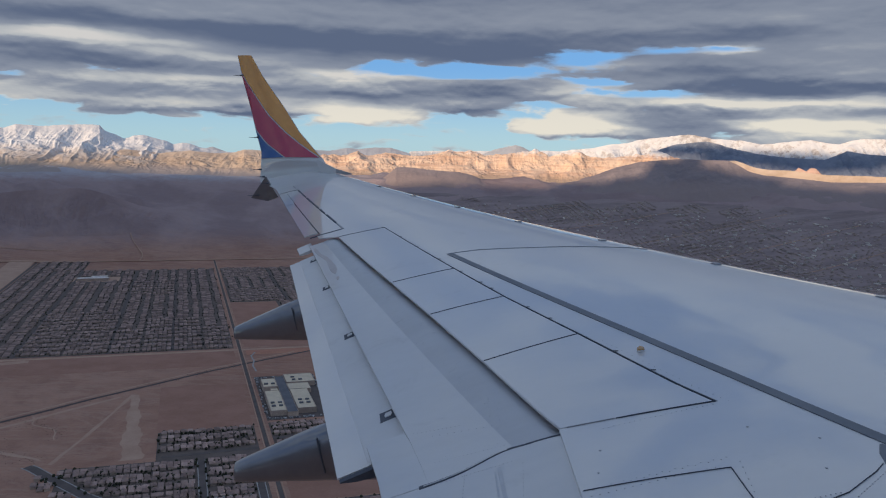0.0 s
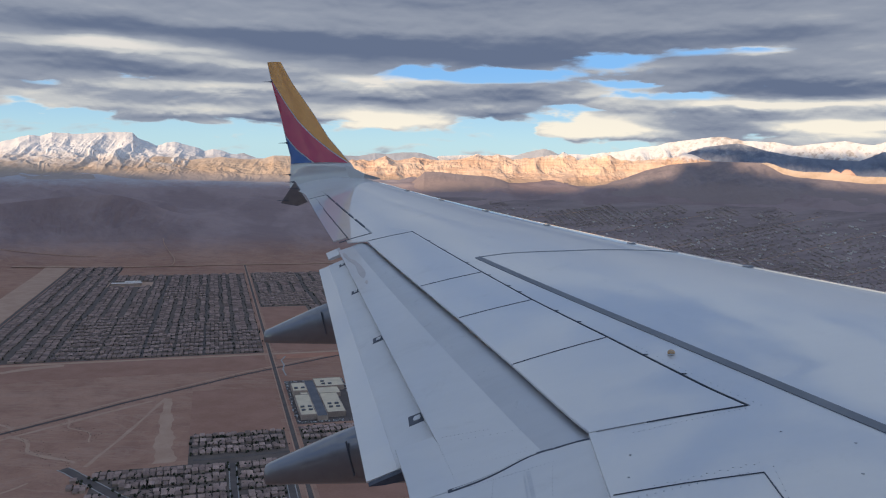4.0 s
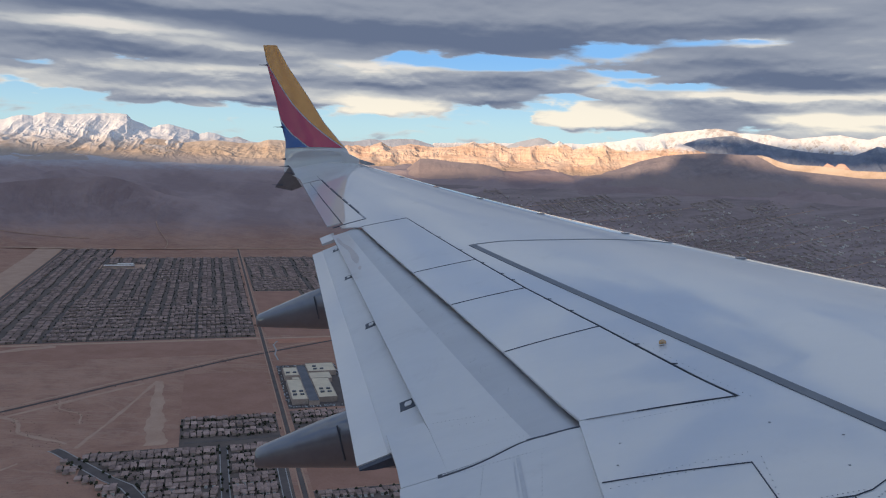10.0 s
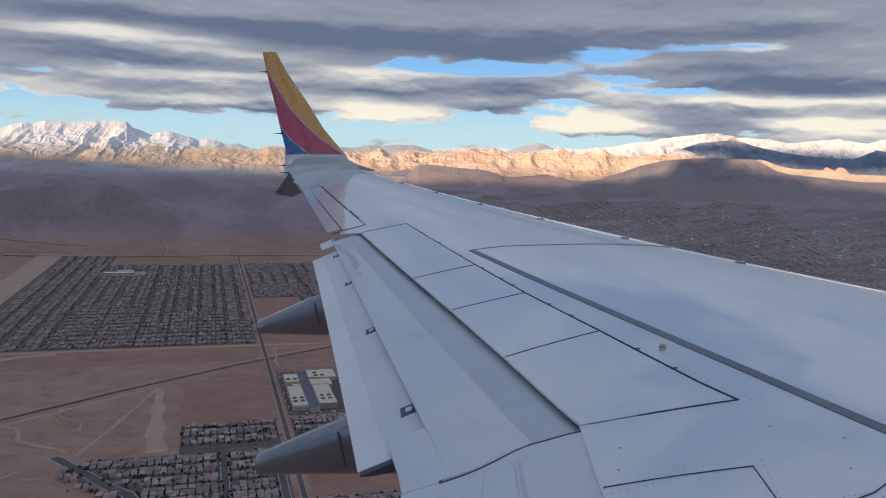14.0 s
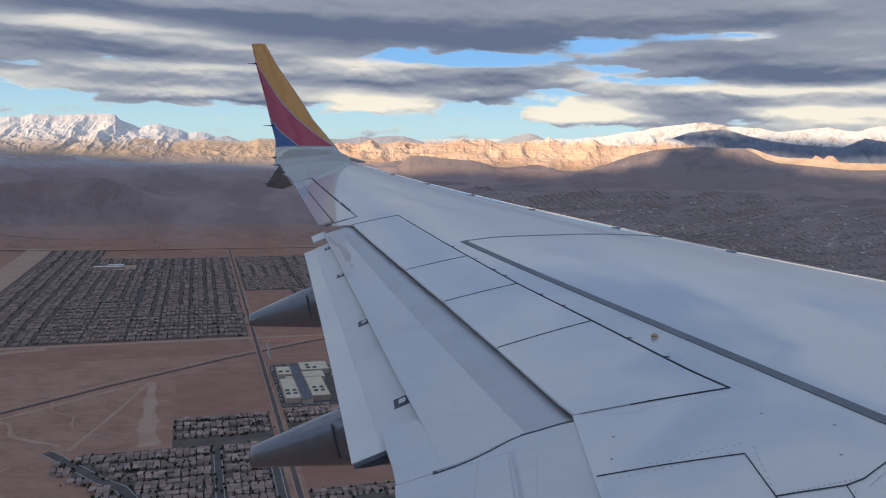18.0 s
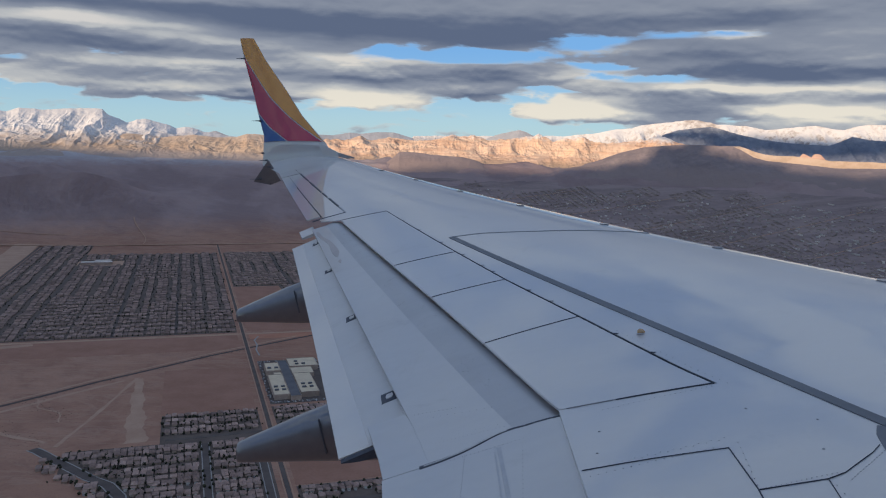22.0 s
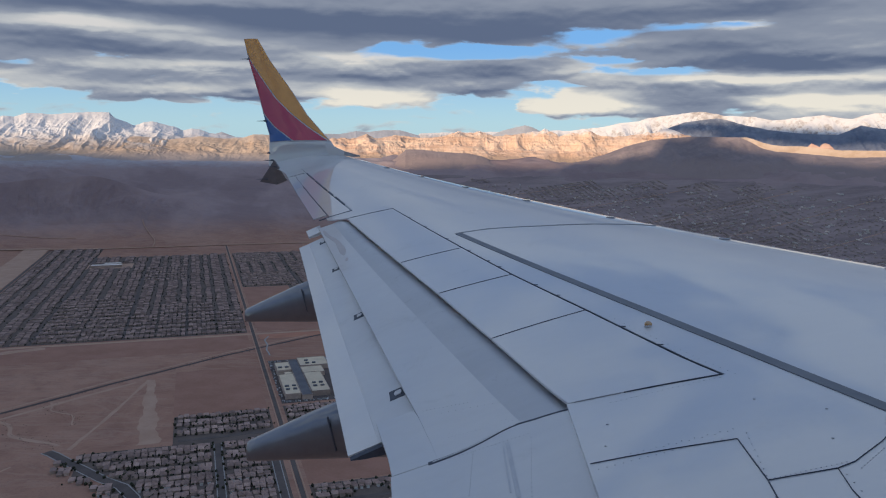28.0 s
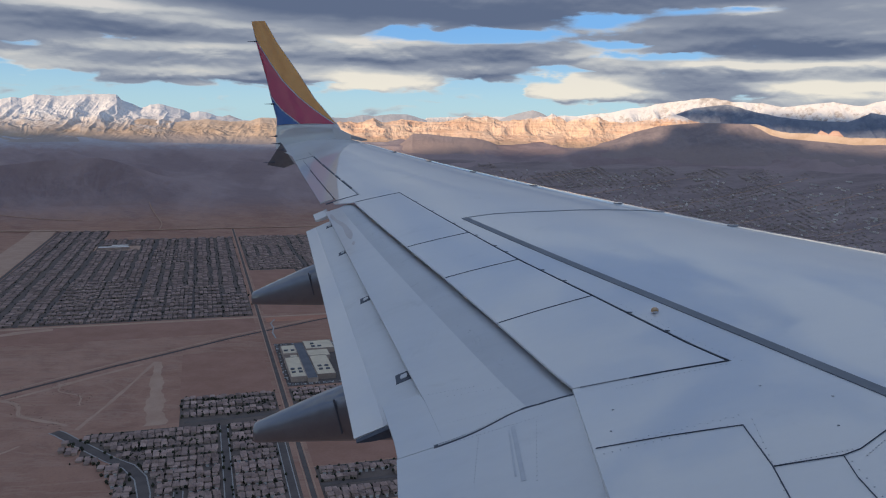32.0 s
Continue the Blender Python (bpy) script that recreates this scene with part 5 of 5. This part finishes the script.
scatter_trees(east, 1, 8, (.9, 1.8))

# far suburbs towards the mountains, beyond the leading edge
sub_soil = material("suburb_soil", (.22, .170, .170), (.35, .275, .265), .008, .95, fine=10, stretch=(.45, 1.8, 1))
sr, sa_ = np.meshgrid(np.linspace(2380, 3880, 60), np.radians(np.linspace(-1, 36, 75)), indexing="ij")
sr = sr + 60 * (fbm(sa_ * 30, sr / 300, 3) - .5)
tagged(grid_mesh("ground_suburb", sr * np.sin(sa_), sr * np.cos(sa_), ground_z(sr) + 1.6, sub_soil), "grey-brown built-over valley ground", "ground", kind="structure")
suburb = []
for i in range(30):
    for j in range(24):
        g0, k0 = 560 + i * 74, 1250 + j * 106
        x, y = town(g0 + 37, k0 + 53)
        d, b = math.hypot(x, y), math.degrees(math.atan2(x, y))
        if not (.5 < b < 34 and 2450 < d < 3820) or RNG.random() < .03 + .35 * (d > 3650):
            continue
        suburb += house_spots(g0 + 2, g0 + 72, k0 + 2, k0 + 104, RNG.random() < .5, 6.6, 12.0, float(np.clip(1.6 * fbm(np.array([x / 330]), np.array([y / 240]), 3)[0] - .32, .12, .85)), curve=0)
full = estate("far_suburb_houses", suburb, "far low suburb with grey-brown roofs", .62, grey_tiles, 1.4)
scatter_trees(suburb[::3], 1, 10, (.7, 1.5))
for k0 in (1420, 1632, 1844, 2056, 2268, 2480, 2692):
    lane("road_suburb", [(560 + 60 * i, k0) for i in range(26) if 2450 < math.hypot(*town(560 + 60 * i, k0)) < 3780], 3.5, pale_dirt, 2.2, "pale suburb road")
bm_v, bm_f = [], []
for i in range(760):
    b, d = radians(RNG.uniform(2, 32)), RNG.uniform(2500, 3750)
    x, y = d * math.sin(b), d * math.cos(b)
    w, l, h = RNG.uniform(1.2, 3), RNG.choice((3, 4, 5, 7, 10, 15)) * RNG.uniform(.8, 1.2), RNG.uniform(3.5, 5)
    z, n0 = float(ground_z(d)) + 1.4, len(bm_v)
    for dz_ in (-1, h):
        for u, v in ((-w, -l), (w, -l), (w, l), (-w, l)):
            bm_v.append((x + u * CT - v * ST, y + u * ST + v * CT, z + dz_))
    bm_f += [(n0 + k, n0 + (k + 1) % 4, n0 + 4 + (k + 1) % 4, n0 + 4 + k) for k in range(4)] + [(n0 + 4, n0 + 5, n0 + 6, n0 + 7)]
tagged(solid("far_commercial_buildings", bm_v, bm_f, white_roof), "far pale flat-roofed commercial buildings", "buildings", kind="stuff")


# near houses, one thing each
def house(w, l, h, wing_side):
    top = empty("house", "tan stucco house with a brown hipped tile roof", "house", group="houses of the estate")
    bm = bmesh.new()
    bmesh.ops.create_cube(bm, size=1, matrix=Matrix.Translation((0, 0, h / 2 - .25)) @ Matrix.Diagonal((2 * w, 2 * l, h + .5, 1)))
    part("wall", bm, stucco, top)
    wv, wf, rv, rf = house_arrays([(0, 0, 0, 0, w, l, h)])
    roof = solid("roof", rv, rf, tiles, top)
    gw, gl = 2.3, 2.2
    gx, gy = wing_side * (w - gw), -l - gl + .3
    bm = bmesh.new()
    bmesh.ops.create_cube(bm, size=1, matrix=Matrix.Translation((gx, gy, 1.4)) @ Matrix.Diagonal((2 * gw, 2 * gl, 3.2, 1)))
    gar = part("garage", bm, stucco, top)
    wv, wf, rv, rf = house_arrays([(gx, gy, 0, 0, gw, gl, 3.0)])
    solid("garage_roof", rv, rf, tiles, gar)
    bm = bmesh.new()
    bmesh.ops.create_cube(bm, size=1, matrix=Matrix.Translation((gx, gy - gl - .06, 1.1)) @ Matrix.Diagonal((3.8, .12, 2.2, 1)))
    part("garage_door", bm, white_door, gar, "pale garage door")
    bm = bmesh.new()
    bmesh.ops.create_cube(bm, size=1, matrix=Matrix.Translation((gx, gy - gl - 2.0, .2)) @ Matrix.Diagonal((3.2, 3.2, .4, 1)))
    part("driveway", bm, concrete, top, "pale concrete driveway")
    return top


near = []
curve_g = lambda k: float(np.interp(k, [q[1] for q in CURVE[::-1]], [q[0] for q in CURVE[::-1]]))
clear_of = lambda g, *streets: all(abs(g - q) > 8 for q in streets)
near += house_spots(-225, -10, 590, 848, True, 6.7, 12.6, .02, lambda g, k: clear_of(g, -70, -16) and not (abs(g + 112) < 8 and k < 706) and abs(g - curve_g(k)) > 11 and g > curve_g(k) - 26)
near += house_spots(-112, -12, 872, 936, True, 6.7, 12.6, .02)
near += house_spots(10, 84, 832, 942, True, 6.7, 12.6, .03, lambda g, k: abs(k - 892) > 8)
near += house_spots(84, 188, 832, 900, True, 6.7, 12.6, .03, lambda g, k: abs(k - 892 + (g - 80) * .27) > 8)
near += house_spots(10, 200, 646, 712, True, 6.7, 12.6, .03, lambda g, k: abs(k - 682) > 7)
kinds = [house(RNG.uniform(3.0, 3.5), RNG.uniform(3.9, 4.6), h, s) for h in (2.9, 4.6) for s in (-1, 1)]
first = set()
near.sort(key=lambda q: q[1])
estate("near_estate_houses", near[300:], "estate of brown-roofed stucco houses", .82)
for g, k, a in near[:300]:
    x, y = town(g, k)
    m = pose(x, y, GROUND + .1, 0, 0, a + 16.7)
    i = RNG.randrange(4)
    if i not in first:
        first.add(i)
        kinds[i].matrix_basis = m
    else:
        copy_thing(kinds[i], m)
for i in range(4):
    if i not in first:
        kinds[i].matrix_basis = pose(*town(-20 + 0, 520 + 30 * i), GROUND)
scatter_trees(near, 3, 8, (1.0, 2.2))

# ---- school with sports ground ----
school = empty("school", "large school with cream flat roofs and a dark spine", "school", at=(0, 0, 0))


def block(name, g0, g1, k0, k1, h, roof_mat, parent, label=""):
    """A flat-roofed wing with a parapet."""
    bm = bmesh.new()
    x, y = town((g0 + g1) / 2, (k0 + k1) / 2)
    g0, g1, k0, k1 = g0 * HS, g1 * HS, k0 * HS, k1 * HS
    base = Matrix.Translation((x, y, GROUND)) @ Matrix.Rotation(TH, 4, "Z")
    bmesh.ops.create_cube(bm, size=1, matrix=base @ Matrix.Translation((0, 0, h / 2)) @ Matrix.Diagonal((g1 - g0, k1 - k0, h, 1)))
    ob = part(name, bm, stucco, parent, label)
    bm = bmesh.new()
    bmesh.ops.create_cube(bm, size=1, matrix=base @ Matrix.Translation((0, 0, h + .15)) @ Matrix.Diagonal((g1 - g0 - 1.1, k1 - k0 - 1.1, .28, 1)))
    part("flat_roof", bm, roof_mat, ob)
    for sx, sy, wx, wy in ((0, 1, g1 - g0, .5), (0, -1, g1 - g0, .5), (1, 0, .5, k1 - k0 - 1.1), (-1, 0, .5, k1 - k0 - 1.1)):
        bm = bmesh.new()
        bmesh.ops.create_cube(bm, size=1, matrix=base @ Matrix.Translation((sx * ((g1 - g0) / 2 - .25), sy * ((k1 - k0) / 2 - .25), h + .45)) @ Matrix.Diagonal((wx, wy, .9, 1)))
        part("parapet", bm, stucco, ob)
    return base


def units(g, k, n, h, parent):
    for i in range(n):
        bm = bmesh.new()
        x, y = town(g + (i % 2) * 9, k + (i // 2) * 13)
        bmesh.ops.create_cube(bm, size=1, matrix=Matrix.Translation((x, y, GROUND + h + 1.2)) @ Matrix.Rotation(TH, 4, "Z") @ Matrix.Diagonal((6, 4, 2.4, 1)))
        part("roof_unit", bm, dark_roof, parent, "dark rooftop air unit")


plot("pavement_school", 8, 92, 952, 1142, asphalt, .14, "asphalt car park round the school", "car park")
block("classroom_wing", 14, 33, 966, 1050, 8, cream_roof, school)
block("classroom_wing", 47, 70, 970, 1052, 8, cream_roof, school)
block("hall", 33.6, 46.4, 960, 1118, 7, dark_roof, school, "dark-roofed central spine")
block("gymnasium", 14, 33, 1066, 1104, 9, cream_roof, school)
block("link", 23, 33, 1051, 1065, 6, cream_roof, school)
block("canteen", 47, 86, 1084, 1124, 8, cream_roof, school)
block("library", 47, 76, 1053, 1083, 6.5, cream_roof, school)
units(19, 984, 4, 8, school)
units(54, 990, 4, 8, school)
units(19, 1078, 2, 9, school)
units(58, 1094, 3, 8, school)
plot("field_sports_dry", 94, 206, 966, 1044, turf, .13, "dry brown-green sports field", "field")
plot("field_sports_green", 128, 200, 970, 1012, turf_dark, .2, "green sports turf", "field")
plot("field_court", 99, 125, 908, 960, turf_green, .22, "green sports court", "court")
plot("field_track", 114, 198, 1050, 1088, turf_dark, .15, "dark running track infield", "field")
lane("pavement_running_track", [town(156 + 41 * math.cos(t), 1069 + 18 * math.sin(t)) for t in lin(0, 2 * math.pi, 33)], 5, brown_dirt, .26, "brown oval running track", "track", True)
plot("pavement_courts", 94, 111, 1050, 1120, asphalt, .3, "dark tennis courts", "court")
small = empty("estate_school", "white low school among the houses", "school")
block("white_wing", -328, -258, 2052, 2072, 7, white_roof, small)
block("white_wing", -300, -262, 2076, 2096, 7, white_roof, small)
plot("pavement_estate_school_yard", -338, -234, 2038, 2110, pale_dirt, .2, "pale school yard", "yard")

# parked cars round the school
cars_v, cars_f = [], []
for i in range(130):
    g, k = RNG.choice(((10, None), (89, None), (None, 956), (None, 1134)))
    g = RNG.uniform(10, 90) if g is None else g + RNG.uniform(-2, 2)
    k = RNG.uniform(956, 1138) if k is None else k + RNG.uniform(-1.5, 1.5)
    for w, l, z0, z1 in ((.9, 2.2, .3, .95), (.78, 1.2, .95, 1.5)):
        n0 = len(cars_v)
        for zz in (z0, z1):
            for u, v in ((-w, -l), (w, -l), (w, l), (-w, l)):
                x, y = town(g + u, k + v)
                cars_v.append((x, y, GROUND + .1 + zz))
        cars_f += [(n0 + j, n0 + (j + 1) % 4, n0 + 4 + (j + 1) % 4, n0 + 4 + j) for j in range(4)] + [(n0 + 4, n0 + 5, n0 + 6, n0 + 7)]
car_paint = material("car_paint", (.12, .12, .13), (.5, .5, .5), .3, .4, island=.6)
tagged(solid("parked_cars", cars_v, cars_f, car_paint), "small parked cars in the school car park", "cars", kind="stuff")

# trees and shrubs, past counting
bm = bmesh.new()
bmesh.ops.create_icosphere(bm, subdivisions=1, radius=1)
iv = np.array([v.co[:] for v in bm.verts])
fi = np.array([[v.index for v in f.verts] for f in bm.faces])
bm.free()
tr = np.random.default_rng(5)
arr = np.array(TREES)
nt = len(arr)
jit = 1 + .45 * (tr.random((nt, len(iv), 1)) - .5)
tv = iv[None] * jit * np.stack([arr[:, 3], arr[:, 3], arr[:, 3] * 1.15], -1)[:, None, :]
tv = tv + np.stack([arr[:, 0], arr[:, 1], arr[:, 2] + arr[:, 3] * .9], -1)[:, None, :]
tf = fi[None] + (np.arange(nt) * len(iv))[:, None, None]
tagged(solid("trees", tv.reshape(-1, 3).tolist(), tf.reshape(-1, 3).tolist(), foliage), "small dusty green trees and shrubs", "trees", kind="stuff")

# ---- cabin round the seat, with its window ----
def cabin_wall():
    """Side wall with a rounded window opening."""
    cx, cz, hw, hh, y0, y1 = .0100, -.012, .1094, .17, .150, .168
    bm = bmesh.new()
    n = 48
    rings = []
    for y, grow in ((y0, .0), (y0 + .008, .004), (y1, .012)):
        ring = []
        for i in range(n):
            a = 2 * math.pi * i / n
            ca, sa = math.cos(a), math.sin(a)
            ring.append(bm.verts.new((cx + (hw + grow) * math.copysign(abs(ca) ** .5, ca), y, cz + (hh + grow) * math.copysign(abs(sa) ** .5, sa))))
        rings.append(ring)
    for y, ring in ((y0, rings[0]), (y1, rings[2])):
        outer = []
        for i in range(n):
            a = 2 * math.pi * i / n
            ca, sa = math.cos(a), math.sin(a)
            q = max(abs(ca), abs(sa))
            outer.append(bm.verts.new((1.3 * ca / q, y, .42 * sa / q)))
        for i in range(n):
            bm.faces.new((ring[i], ring[(i + 1) % n], outer[(i + 1) % n], outer[i]))
    for a, b in zip(rings, rings[1:]):
        for i in range(n):
            bm.faces.new((a[i], a[(i + 1) % n], b[(i + 1) % n], b[i]))
    ob = part("wall_cabin", bm, cabin)
    ob.matrix_world = BANK
    return ob


tagged(cabin_wall(), "dark cabin side wall with a rounded window", "cabin wall", kind="structure")


def tube(x0, x1, r_out, r_in, cy, cz):
    """The fuselage: a white skin and a dark lining, open round the window."""
    xs = [x0, x0 + 2, x0 + 4, -2.5, -1, -.25, .27, 1, 2.5, x1 - 4, x1 - 2, x1]
    za = math.asin(.3 / r_out)
    an = [-za, za] + [za + (2 * math.pi - 2 * za) * k / 46 for k in range(1, 46)]
    na = len(an)
    bm = bmesh.new()
    ring = lambda r: [[bm.verts.new((x, cy + r * math.cos(a), cz + r * math.sin(a))) for a in an] for x in xs]
    o, n = ring(r_out), ring(r_in)
    for i in range(len(xs) - 1):
        for j in range(na):
            k = (j + 1) % na
            if j == 0 and xs[i] == -.25:
                for p_, q_ in (((i, j), (i, k)), ((i, k), (i + 1, k)), ((i + 1, k), (i + 1, j)), ((i + 1, j), (i, j))):
                    bm.faces.new((o[p_[0]][p_[1]], o[q_[0]][q_[1]], n[q_[0]][q_[1]], n[p_[0]][p_[1]])).material_index = 1
                continue
            bm.faces.new((o[i][j], o[i][k], o[i + 1][k], o[i + 1][j]))
            bm.faces.new((n[i][j], n[i + 1][j], n[i + 1][k], n[i][k])).material_index = 1
    for e in (0, len(xs) - 1):
        bm.faces.new(o[e])
        bm.faces.new(n[e]).material_index = 1
    ob = part("wall_fuselage", bm, paint_flap)
    ob.data.materials.append(cabin)
    ob.matrix_world = BANK
    soften(ob)
    return tagged(ob, "plain white fuselage side with a dark lining", "fuselage", kind="structure")


tube(-9.0, 11.0, 2.0, 1.93, -1.72, .0)
bm = bmesh.new()
bmesh.ops.create_cube(bm, size=1, matrix=BANK @ Matrix.Translation((1, -1.72, -.96)) @ Matrix.Diagonal((19.6, 3.3, .06, 1)))
tagged(part("floor", bm, cabin), "dark cabin floor", "cabin floor", kind="structure")
